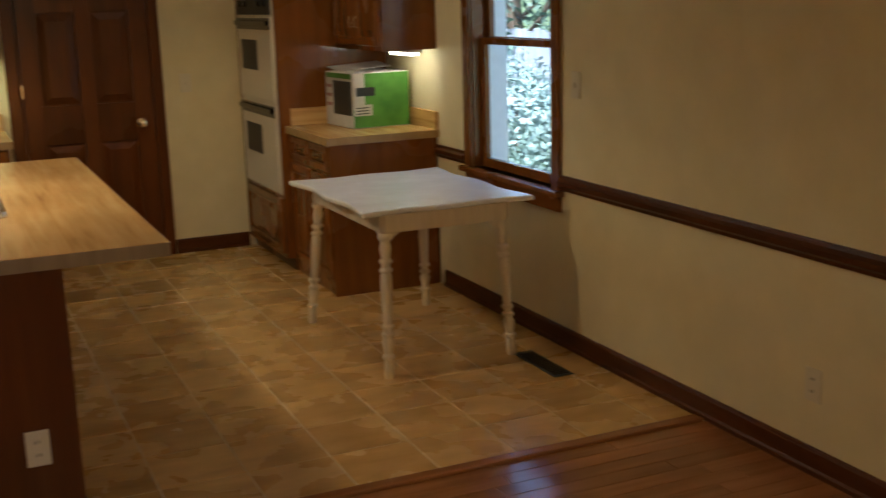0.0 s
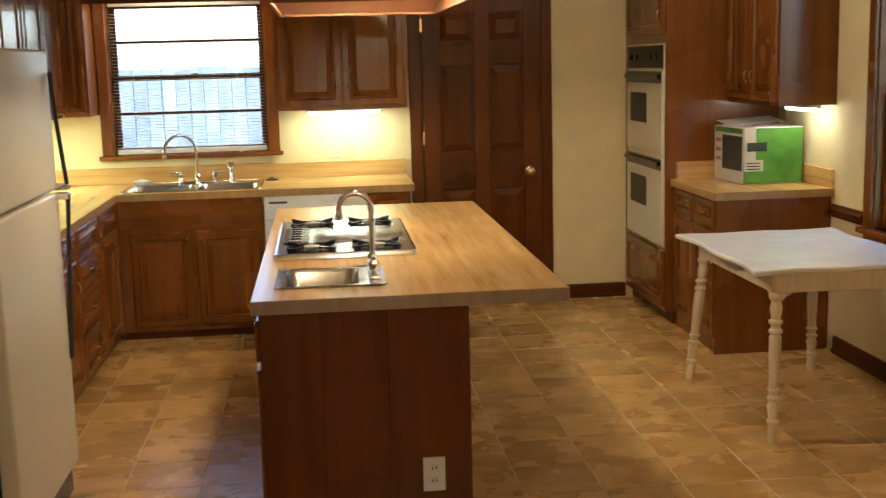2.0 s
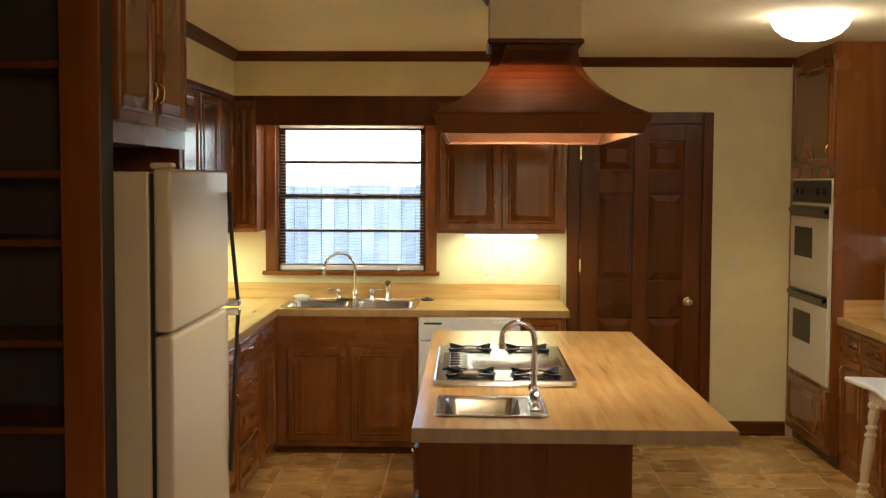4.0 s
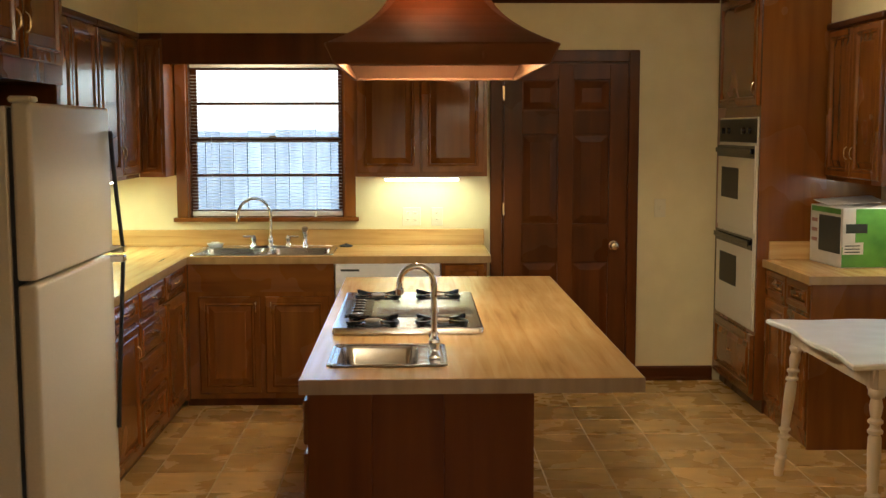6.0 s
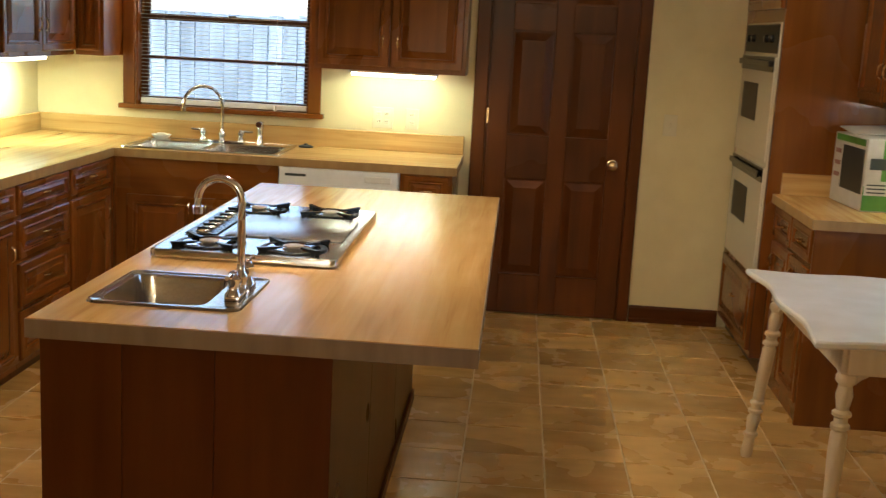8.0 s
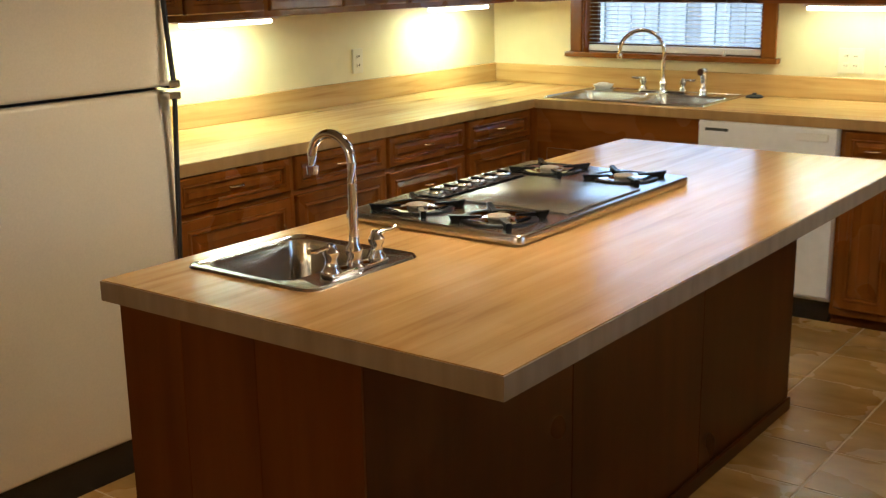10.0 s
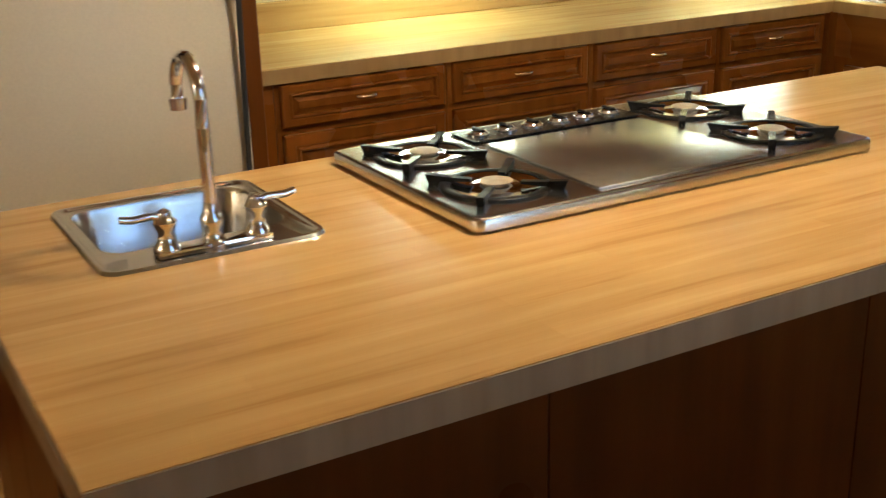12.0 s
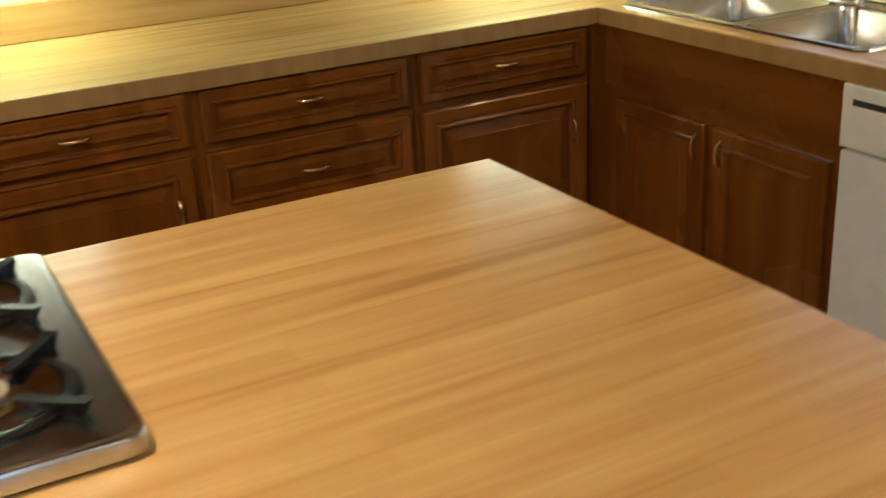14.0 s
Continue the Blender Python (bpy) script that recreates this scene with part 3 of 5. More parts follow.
for k in range(6):
    y = 1.035 + k * 0.068
    bm = lathe(bmesh.new(), (0.125, y, CT + 0.031), [(0.024, 0), (0.024, 0.003), (0.020, 0.005), (0.018, 0.008), (0.014, 0.009)], 16)
    kb = part("knob", bm, M_chrome, hob, "chrome knob with a black cap", True)
    part("cap", bx(bmesh.new(), 0.105, 0.145, y - 0.005, y + 0.005, CT + 0.039, CT + 0.045, 0.002), M_black, kb)
for x, y in ((0.19, 0.87), (0.45, 0.87), (0.19, 1.54), (0.45, 1.54)):
    bm = lathe(bmesh.new(), (x, y, CT + 0.026), [(0.082, 0), (0.080, 0.004), (0.060, 0.002), (0.046, 0.001), (0.036, 0.004)], 28)
    bowl = part("drip_bowl", bm, M_chrome, hob, "", True)
    bm = lathe(bmesh.new(), (x, y, CT + 0.0275), [(0.024, 0), (0.024, 0.006), (0.030, 0.007), (0.030, 0.009), (0.022, 0.011), (0.010, 0.0115)], 24)
    part("burner_head", bm, M_cap, bowl, "", True)
    bm = bmesh.new()
    n = 28
    rows = [[bm.verts.new((x + q * math.cos(6.28318 * k / n), y + q * math.sin(6.28318 * k / n), CT + h)) for k in range(n)]
            for q, h in ((0.102, 0.0255), (0.101, 0.030), (0.098, 0.0315), (0.088, 0.0315), (0.084, 0.030), (0.083, 0.0255))]
    loft(bm, rows)
    ring = part("pan_support", bm, M_iron, hob, "black cast iron pan support", True)
    for k in range(4):
        a = math.pi / 2 * k + math.pi / 4
        ca, sa = math.cos(a), math.sin(a)
        rows = [(0.122, 0.0), (0.130, 0.017), (0.08, 0.013), (0.045, 0.012), (0.045, 0.007), (0.085, 0.005), (0.100, 0.0)]
        w = 0.007
        bm = bmesh.new()
        f = [bm.verts.new((x + ca * r - sa * w, y + sa * r + ca * w, CT + 0.0262 + h)) for r, h in rows]
        g = [bm.verts.new((x + ca * r + sa * w, y + sa * r - ca * w, CT + 0.0262 + h)) for r, h in rows]
        loft(bm, [f, g])
        bm.faces.new(f)
        bm.faces.new(g[::-1])
        part("fin", bm, M_iron, ring)

# ---- copper hood ----
HX0, HX1, HY0, HY1, HZ = 0.078, 0.815, 0.565, 1.835, 1.885
hood = thing("range_hood", ((HX0 + HX1) / 2, (HY0 + HY1) / 2, HZ), "flared copper range hood hanging over the island", "range hood")


def rect_ring(bm, x0, x1, y0, y1, z, ch):
    return [bm.verts.new(p) for p in ((x0 + ch, y0, z), (x1 - ch, y0, z), (x1, y0 + ch, z), (x1, y1 - ch, z), (x1 - ch, y1, z), (x0 + ch, y1, z), (x0, y1 - ch, z), (x0, y0 + ch, z))]


hcx, hcy = (HX0 + HX1) / 2, (HY0 + HY1) / 2
hw, hd = (HX1 - HX0) / 2, (HY1 - HY0) / 2
bm = bmesh.new()
rows = []
for i in range(11):
    k = i / 10
    f = (1 - k) ** 2.3
    w, d = 0.175 + (hw + 0.028 - 0.175) * f, 0.175 + (hd + 0.028 - 0.175) * f
    rows.append(rect_ring(bm, hcx - w, hcx + w, hcy - d, hcy + d, HZ + 0.072 + (2.27 - HZ - 0.072) * k, 0.006 + 0.05 * k))
loft(bm, rows)
bmesh.ops.solidify(bm, geom=bm.faces[:], thickness=0.003)
part("canopy", bm, M_copper, hood, "flared copper canopy")
bm = bmesh.new()
rows = [rect_ring(bm, HX0 - g, HX1 + g, HY0 - g, HY1 + g, HZ + z, 0.005) for g, z in ((0.028, 0.074), (0.034, 0.068), (0.004, 0.004), (0.0, 0.0), (-0.012, 0.001), (-0.012, 0.012), (0.018, 0.068))]
loft(bm, rows)
part("lip", bm, M_copper, hood, "slanted copper lip")
part("seam", box(0.582, 0.588, HY0 - 0.022, HY0 - 0.016, HZ + 0.02, HZ + 0.06), M_copper, hood)
part("collar", box(hcx - 0.195, hcx + 0.195, hcy - 0.195, hcy + 0.195, 2.262, 2.285, 0.006), M_trim, hood, "dark wooden collar strip")
part("duct_cover", box(hcx - 0.185, hcx + 0.185, hcy - 0.185, hcy + 0.185, 2.285, ZC - 0.062), M_ceil, hood, "painted duct box")
bm = bmesh.new()
loft(bm, [rect_ring(bm, hcx - 0.185 - w, hcx + 0.185 + w, hcy - 0.185 - w, hcy + 0.185 + w, ZC - 0.062 + v, 0.002) for w, v in CROWN[:-1]])
part("crown", bm, M_trim, hood, "dark crown strip at the ceiling")
part("filter", box(hcx - 0.15, hcx + 0.15, hcy - 0.15, hcy + 0.15, 2.135, 2.15, 0.003), M_steel, hood)
part("lamp_lens", box(hcx - 0.09, hcx + 0.09, hcy - 0.13, hcy + 0.13, 2.118, 2.134, 0.004), M_lens, hood, "lit frosted lamp lens")

# ---- base cabinets along the side wall ----
ml = face_frame((LF - 0.02, 0, 0), "+x")
UNITS = [(0.998, 1.04, "filler"), (1.04, 1.63, "door"), (1.63, 2.195, "door"), (2.195, 2.778, "drawers"), (2.778, 3.335, "door")]
for u0, u1, kind in UNITS:
    c = thing("base_cabinet", (XL + 0.3, (u0 + u1) / 2, 0), "cherry-stained base cabinet with raised-panel fronts under the side counter" if kind != "filler" else "narrow cherry-stained filler cabinet beside the refrigerator", "cabinet", "base cabinets")
    part("body", box(XL + 0.002, LF - 0.02, u0 + 0.001, u1 - 0.001, 0.05, CT - TH), M_wood, c)
    part("toe_kick", box(XL + 0.002, LF - 0.05, u0 + 0.001, u1 - 0.001, 0.0, 0.05), M_dark, c)
    if kind == "filler":
        continue
    a, b = u0 + 0.017, u1 - 0.017
    front("drawer", ml, a, b, 0.735, 0.864, c, ((a + b) / 2, 0.803, False))
    if kind == "door":
        front("door", ml, a, b, 0.085, 0.712, c, (b - 0.05, 0.58, True))
    else:
        for v0, v1 in ((0.538, 0.712), (0.325, 0.518), (0.085, 0.305)):
            front("drawer", ml, a, b, v0, v1, c, ((a + b) / 2, (v0 + v1) / 2, False))

# back run: corner, sink base, dishwasher, end unit
mb = face_frame((0, BF, 0), "-y")
c = thing("sink_cabinet", (-0.55, 3.6, 0), "cherry-stained sink cabinet with two doors under a plain apron panel", "cabinet", "base cabinets")
part("body", box(LF - 0.02, -0.13, BF, YB, 0.05, 0.735), M_wood, c)
part("toe_kick", box(LF - 0.02, -0.13, BF + 0.03, YB - 0.002, 0, 0.05), M_dark, c)
part("apron_panel", box(LF, -0.132, BF - 0.006, BF, 0.70, CT - TH - 0.002), M_wood_h, c)
part("corner_post", box(LF - 0.025, LF + 0.004, 3.336, BF - 0.001, 0.05, CT - TH - 0.001), M_wood, c)
front("door", mb, -0.94, -0.575, 0.085, 0.672, c, (-0.60, 0.61, True))
front("door", mb, -0.545, -0.165, 0.085, 0.672, c, (-0.51, 0.61, True))
c = thing("base_cabinet", (0.66, 3.6, 0), "narrow cherry-stained base cabinet at the end of the counter", "cabinet", "base cabinets")
part("body", box(0.51, 0.785, BF, YB, 0.05, CT - TH), M_wood, c)
part("toe_kick", box(0.51, 0.785, BF + 0.03, YB - 0.002, 0, 0.05), M_dark, c)
front("drawer", mb, 0.53, 0.765, 0.715, 0.86, c, (0.65, 0.785, False))
front("door", mb, 0.53, 0.765, 0.085, 0.69, c, (0.57, 0.60, True))
dw = thing("dishwasher", (0.19, 3.6, 0), "white built-in dishwasher under the counter", "dishwasher")
part("tub", box(-0.125, 0.505, BF, YB - 0.004, 0.10, CT - TH - 0.004), M_white, dw)
part("door", bx(bmesh.new(), -0.122, 0.502, BF - 0.03, BF, 0.12, 0.72, 0.006, 2), M_white, dw)
cp = part("control_panel", bx(bmesh.new(), -0.122, 0.502, BF - 0.036, BF, 0.728, CT - TH - 0.006, 0.006, 2), M_white, dw)
part("badge", box(-0.09, 0.02, BF - 0.038, BF - 0.036, 0.825, 0.838), M_print, cp, "dark vent slot")
part("latch", bx(bmesh.new(), 0.33, 0.47, BF - 0.046, BF - 0.036, 0.81, 0.845, 0.006, 2), M_plate, cp)
part("toe_panel", box(-0.12, 0.50, BF + 0.03, BF + 0.04, 0, 0.10), M_black, dw)

# counters
bc = thing("back_worktop", (-0.1, 3.6, CT - TH), "butcher block patterned laminate worktop below the window", "worktop")
SB = (-0.985, -0.160, 3.44, 3.86)
FB = BF - 0.03
bm = bmesh.new()
for a in ((LF + 0.0, SB[0], FB, YB), (SB[1], 0.805, FB, YB), (SB[0], SB[1], FB, SB[2]), (SB[0], SB[1], SB[3], YB)):
    bx(bm, *a, CT - TH, CT)
bmesh.ops.remove_doubles(bm, verts=bm.verts, dist=0.0001)
part("top", bm, M_top_x, bc)
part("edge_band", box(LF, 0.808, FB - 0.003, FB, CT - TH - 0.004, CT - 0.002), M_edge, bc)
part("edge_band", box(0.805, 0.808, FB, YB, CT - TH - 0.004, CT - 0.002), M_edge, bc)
part("backsplash", box(XL + 0.02, 0.805, YB - 0.02, YB - 0.001, CT, CT + 0.105, 0.003), M_top_x, bc)
sc_top = thing("side_worktop", (-1.3, 2.2, CT - TH), "butcher block patterned laminate worktop along the side wall", "worktop")
part("top", box(XL + 0.001, LF, 0.997, YB - 0.001, CT - TH, CT), M_top, sc_top)
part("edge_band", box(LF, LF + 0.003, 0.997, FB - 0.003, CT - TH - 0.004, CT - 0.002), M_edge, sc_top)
part("backsplash", box(XL + 0.001, XL + 0.02, 0.997, YB - 0.001, CT, CT + 0.105, 0.003), M_top, sc_top)

# double sink under the window
ds = thing("kitchen_sink", (-0.55, 3.6, CT), "stainless steel double-bowl sink below the window", "sink")
part("rim", rim(bmesh.new(), (-1.0, -0.14, 3.42, 3.97), (-0.965, -0.175, 3.455, 3.82), CT), M_steel, ds, "", True)
part("bowl", basin(bmesh.new(), -0.965, -0.59, 3.455, 3.82, CT + 0.003, 0.17)[0], M_steel, ds, "", True)
part("bowl", basin(bmesh.new(), -0.55, -0.175, 3.455, 3.82, CT + 0.003, 0.17)[0], M_steel, ds, "", True)
part("divider", box(-0.591, -0.549, 3.455, 3.82, CT - 0.02, CT + 0.002, 0.003), M_steel, ds)
tap("sink_tap", -0.57, 3.90, CT + 0.003, -0.85, -0.527, 0.315, 0.225, "chrome gooseneck tap with lever handles at the kitchen sink", 0.11, (1, 0))
sp = thing("soap_sprayer", (-0.35, 3.90, CT + 0.003), "chrome side sprayer beside the sink tap", "sprayer")
part("body", lathe(bmesh.new(), (-0.35, 3.90, CT + 0.003), [(0.022, 0), (0.02, 0.02), (0.014, 0.03), (0.016, 0.07), (0.022, 0.10), (0.02, 0.125), (0.008, 0.13)]), M_chrome, sp, "", True)
part("nozzle", cyl(bmesh.new(), (-0.35, 3.90, CT + 0.11), (-0.35, 3.855, CT + 0.118), 0.014, 0.017), M_chrome, sp, "", True)
sd = thing("soap_dish", (-0.93, 3.93, CT), "small white soap dish beside the sink", "soap dish")
part("dish", lathe(bmesh.new(), (-0.93, 3.925, CT + 0.003), [(0.035, 0), (0.05, 0.012), (0.055, 0.022), (0.05, 0.022), (0.03, 0.01)]), M_white, sd, "", True)
part("soap", bx(bmesh.new(), -0.96, -0.90, 3.905, 3.945, CT + 0.012, CT + 0.034, 0.01, 2), M_plate, sd, "", True)
st = thing("sink_stopper", (-0.09, 3.92, CT), "small black rubber sink stopper", "stopper")
part("disc", lathe(bmesh.new(), (-0.09, 3.92, CT), [(0.042, 0), (0.042, 0.008), (0.030, 0.013), (0.012, 0.015), (0.010, 0.022)]), M_rubber, st, "", True)

# wall cabinets
UZ0, UZ1 = 1.374, 2.255


def wall_cabinet(x0, x1, y0, y1, facing, doors, label, z0=UZ0, z1=UZ1, handles=True):
    c = thing("wall_cabinet", ((x0 + x1) / 2, (y0 + y1) / 2, z0), label, "cabinet", "wall cabinets")
    part("body", box(x0, x1, y0, y1, z0, z1), M_wood, c)
    o = {"+x": (x1, y0, 0), "-y": (x0, y0, 0), "-x": (x0, y1, 0)}[facing]
    m = face_frame(o, facing)
    length = (y1 - y0) if facing != "-y" else (x1 - x0)
    w = (length - 0.03) / doors
    for k in range(doors):
        a, b = 0.02 + k * w, 0.02 + (k + 1) * w - 0.01
        h = (b - 0.035 if k % 2 == 0 else a + 0.035, z0 + 0.16, True) if handles else None
        front("door", m, a, b, z0 + 0.025, z1 - 0.045, c, h)
    bm = bmesh.new()
    bx(bm, 0, length, z1 - 0.035, z1, 0.001, 0.026, 0.006)
    bm.transform(m)
    part("top_rail", bm, M_trim, c)
    return c


SIDE = "cherry-stained wall cabinet with glossy raised-panel doors"
for a, b in ((0.998, 1.86), (1.86, 2.78), (2.78, 3.70)):
    wall_cabinet(XL + 0.002, -1.35, a, b, "+x", 2, SIDE)
wall_cabinet(-1.35, -1.19, 3.72, YB - 0.002, "-y", 1, "narrow dark wall cabinet beside the window", handles=False)
wall_cabinet(-0.021, 0.807, 3.72, YB - 0.002, "-y", 2, "two-door cherry-stained wall cabinet beside the window")
val = solid("valance", box(-1.19, -0.021, 3.70, 3.72, 2.066, 2.255, 0.003), M_dark, "dark wooden valance board above the window", "valance", "structure")
wall_cabinet(2.72, XR - 0.002, 2.33, 3.10, "-x", 2, "cherry-stained wall cabinet over the short counter")


def strip_fixture(x, y, lx, ly, label):
    f = thing("undercabinet_light", (x, y, UZ0), label, "light", "undercabinet lights")
    part("housing", box(x - lx / 2 - 0.01, x + lx / 2 + 0.01, y - ly / 2 - 0.02, y + ly / 2 + 0.02, UZ0 - 0.016, UZ0 - 0.001), M_plate, f)
    part("diffuser", bx(bmesh.new(), x - lx / 2, x + lx / 2, y - ly / 2, y + ly / 2, UZ0 - 0.034, UZ0 - 0.016, 0.006), M_tube, f, "lit white diffuser")


for a in ((-1.53, 1.82, 0.07, 0.46), (-1.53, 3.45, 0.07, 0.46), (0.40, 3.88, 0.47, 0.06), (2.92, 2.50, 0.06, 0.30)):
    strip_fixture(*a, "lit slim lamp under the wall cabinet")

vl = thing("valance_light", (-0.61, 3.80, 2.255), "slim lamp hidden behind the window valance", "light")
part("housing", box(-0.93, -0.29, 3.77, 3.83, 2.22, 2.254), M_plate, vl)

# ---- refrigerator, its enclosure and the bookcase ----
fr = thing("refrigerator", (-1.2, 0.44, 0), "almond top-freezer refrigerator beside the counter", "refrigerator")
FX = -0.775
part("body", bx(bmesh.new(), -1.60, FX - 0.075, 0.02, 0.87, 0.04, 1.735, 0.008, 2), M_fridge, fr)
part("gasket", box(FX - 0.075, FX - 0.06, 0.03, 0.86, 0.13, 1.73), M_rubber, fr)
fd = part("freezer_door", bx(bmesh.new(), FX - 0.06, FX, 0.015, 0.872, 1.215, 1.745, 0.014, 3), M_fridge, fr, "", True)
rd = part("door", bx(bmesh.new(), FX - 0.06, FX, 0.015, 0.872, 0.125, 1.203, 0.014, 3), M_fridge, fr, "", True)
part("toe_grille", box(FX - 0.09, FX - 0.03, 0.03, 0.86, 0.0, 0.115), M_black, fr)
for d, z0, z1, flip in ((fd, 1.225, 1.66, 1), (rd, 0.55, 1.19, -1)):
    pts = []
    for i in range(11):
        k = i / 10
        out = 0.008 + 0.034 * ((k if flip < 0 else 1 - k) ** 1.2)
        pts.append((FX + out, 0.852, z0 + (z1 - z0) * k))
    part("handle", tube(bmesh.new(), pts, 0.008, 8), M_rubber, d, "dark bowed handle", True)
    e = pts[0] if flip > 0 else pts[-1]
    part("handle_cap", bx(bmesh.new(), FX - 0.005, FX + 0.05, 0.83, 0.874, e[2] - 0.012, e[2] + 0.012, 0.004), M_chrome, d, "chrome handle end")
part("hinge_cover", bx(bmesh.new(), FX - 0.08, FX - 0.01, 0.05, 0.12, 1.745, 1.765, 0.006), M_fridge, fr)

oc = thing("overfridge_cabinet", (-1.3, 0.44, 1.83), "cherry-stained cabinet above the refrigerator", "cabinet")
part("body", box(XL + 0.002, -0.96, -0.02, 0.944, 1.83, ZC - 0.002), M_wood, oc)
mo = face_frame((-0.96, -0.02, 0), "+x")
front("door", mo, 0.03, 0.465, 1.90, 2.48, oc, (0.43, 2.02, True))
front("door", mo, 0.485, 0.92, 1.90, 2.48, oc, (0.52, 2.02, True))
part("side_panel", box(XL + 0.002, -0.985, 0.945, 0.995, 0, ZC - 0.003, 0.003), M_island, oc)

bk = thing("bookcase", (-1.4, -0.2, 0), "dark built-in bookcase with empty shelves beside the refrigerator", "bookcase")
part("stile", box(-0.995, -0.88, -0.37, -0.35, 0, ZC - 0.002, 0.004), M_island, bk)
# side and back panels carry the painted shade of the interior
part("side_panel", box(-0.985, -0.955, -0.35, -0.022, 0, ZC - 0.002), M_unlit_wood, bk)
part("stile", box(-1.88, -1.80, -0.37, -0.35, 0, ZC - 0.002, 0.004), M_wood, bk)
part("side_panel", box(-1.86, -1.83, -0.35, -0.022, 0, ZC - 0.002), M_unlit_wood, bk)
part("back_panel", box(-1.86, -0.955, -0.022, -0.004, 0, ZC - 0.002), M_unlit_wood, bk)
for z in (0.10, 0.40, 0.70, 0.985, 1.24, 1.535, 1.735, 2.05, 2.35):
    part("shelf", box(-1.83, -0.985, -0.345, -0.022, z - 0.022, z, 0.003), M_dark, bk)

# ---- oven wall and short counter ----
OX = 2.335
ov = thing("oven_cabinet", (2.7, 3.47, 0), "tall cherry-stained cabinet housing the double oven", "cabinet")
part("body", box(OX, XR - 0.002, 3.11, YB - 0.002, 0.08, ZC - 0.002), M_wood, ov)
part("toe_kick", box(OX + 0.05, XR - 0.002, 3.11, YB - 0.002, 0, 0.08), M_dark, ov)
mo = face_frame((OX, YB, 0), "-x")
front("door", mo, 0.08, 0.89, 1.80, 2.46, ov, (0.84, 1.9, True))
front("drawer", mo, 0.08, 0.89, 0.11, 0.46, ov, (0.48, 0.3, False))
oven = thing("double_oven", (2.5, 3.47, 0.5), "almond double wall oven with dark windows", "oven")


def lbox(m, u0, u1, v0, v1, w0, w1, bev=0.0, seg=1):
    bm = bx(bmesh.new(), u0, u1, v0, v1, w0, w1, bev, seg)
    bm.transform(m)
    return bm


part("frame", lbox(mo, 0.105, 0.905, 0.485, 1.735, 0.001, 0.012, 0.003), M_oven, oven)
cp = part("control_panel", lbox(mo, 0.115, 0.895, 1.585, 1.725, 0.008, 0.016, 0.005, 2), M_glass_dark, oven, "black control panel")
for u in (0.22, 0.34, 0.66, 0.78):
    bm = lathe(bmesh.new(), (0, 0, 0), [(0.02, 0), (0.018, 0.018), (0.012, 0.02)], 14)
    bm.transform(mo @ Matrix.Translation((u, 1.655, 0.016)))
    part("knob", bm, M_black, cp, "", True)
for v0, v1 in ((1.06, 1.57), (0.495, 1.035)):
    d = part("door", lbox(mo, 0.115, 0.895, v0, v1, 0.010, 0.022, 0.005, 2), M_oven, oven)
    part("window", lbox(mo, 0.205, 0.575, v1 - 0.33, v1 - 0.14, 0.022, 0.024, 0.001), M_glass_dark, d, "dark oven window")
    part("handle_panel", lbox(mo, 0.115, 0.895, v1 - 0.075, v1 - 0.003, 0.022, 0.027, 0.002), M_black, d, "black handle band")
    part("handle", lbox(mo, 0.13, 0.88, v1 - 0.05, v1 - 0.02, 0.034, 0.047, 0.006, 2), M_black, d, "black handle bar")
    for u in (0.17, 0.81):
        part("bracket", lbox(mo, u, u + 0.025, v1 - 0.048, v1 - 0.022, 0.026, 0.036), M_black, d)

c = thing("base_cabinet", (2.7, 2.7, 0), "cherry-stained base cabinet with a plain end panel beside the oven", "cabinet", "base cabinets")
part("body", box(2.40, XR - 0.002, 2.36, 3.108, 0.0, CT - TH), M_wood, c)
part("end_panel", box(2.385, XR - 0.025, 2.345, 2.36, 0.0, CT - TH, 0.002), M_wood, c)
mr = face_frame((2.40, 3.108, 0), "-x")
for a, b in ((0.02, 0.365), (0.385, 0.725)):
    front("drawer", mr, a, b, 0.715, 0.86, c, ((a + b) / 2, 0.785, False))
    front("door", mr, a, b, 0.09, 0.69, c, (a + 0.05, 0.6, True))
rc = thing("short_worktop", (2.7, 2.7, CT - TH), "butcher block patterned laminate worktop on the short counter", "worktop")
part("top", box(2.368, XR - 0.001, 2.328, 3.108, CT - TH, CT), M_top, rc)
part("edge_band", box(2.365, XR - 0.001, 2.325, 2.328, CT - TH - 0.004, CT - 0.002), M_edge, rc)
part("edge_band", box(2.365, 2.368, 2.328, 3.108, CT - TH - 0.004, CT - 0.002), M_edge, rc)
part("backsplash", box(XR - 0.02, XR - 0.001, 2.328, 3.108, CT, CT + 0.105, 0.003), M_top, rc)
part("backsplash", box(2.40, XR - 0.021, 3.088, 3.108, CT, CT + 0.105, 0.003), M_top_x, rc)

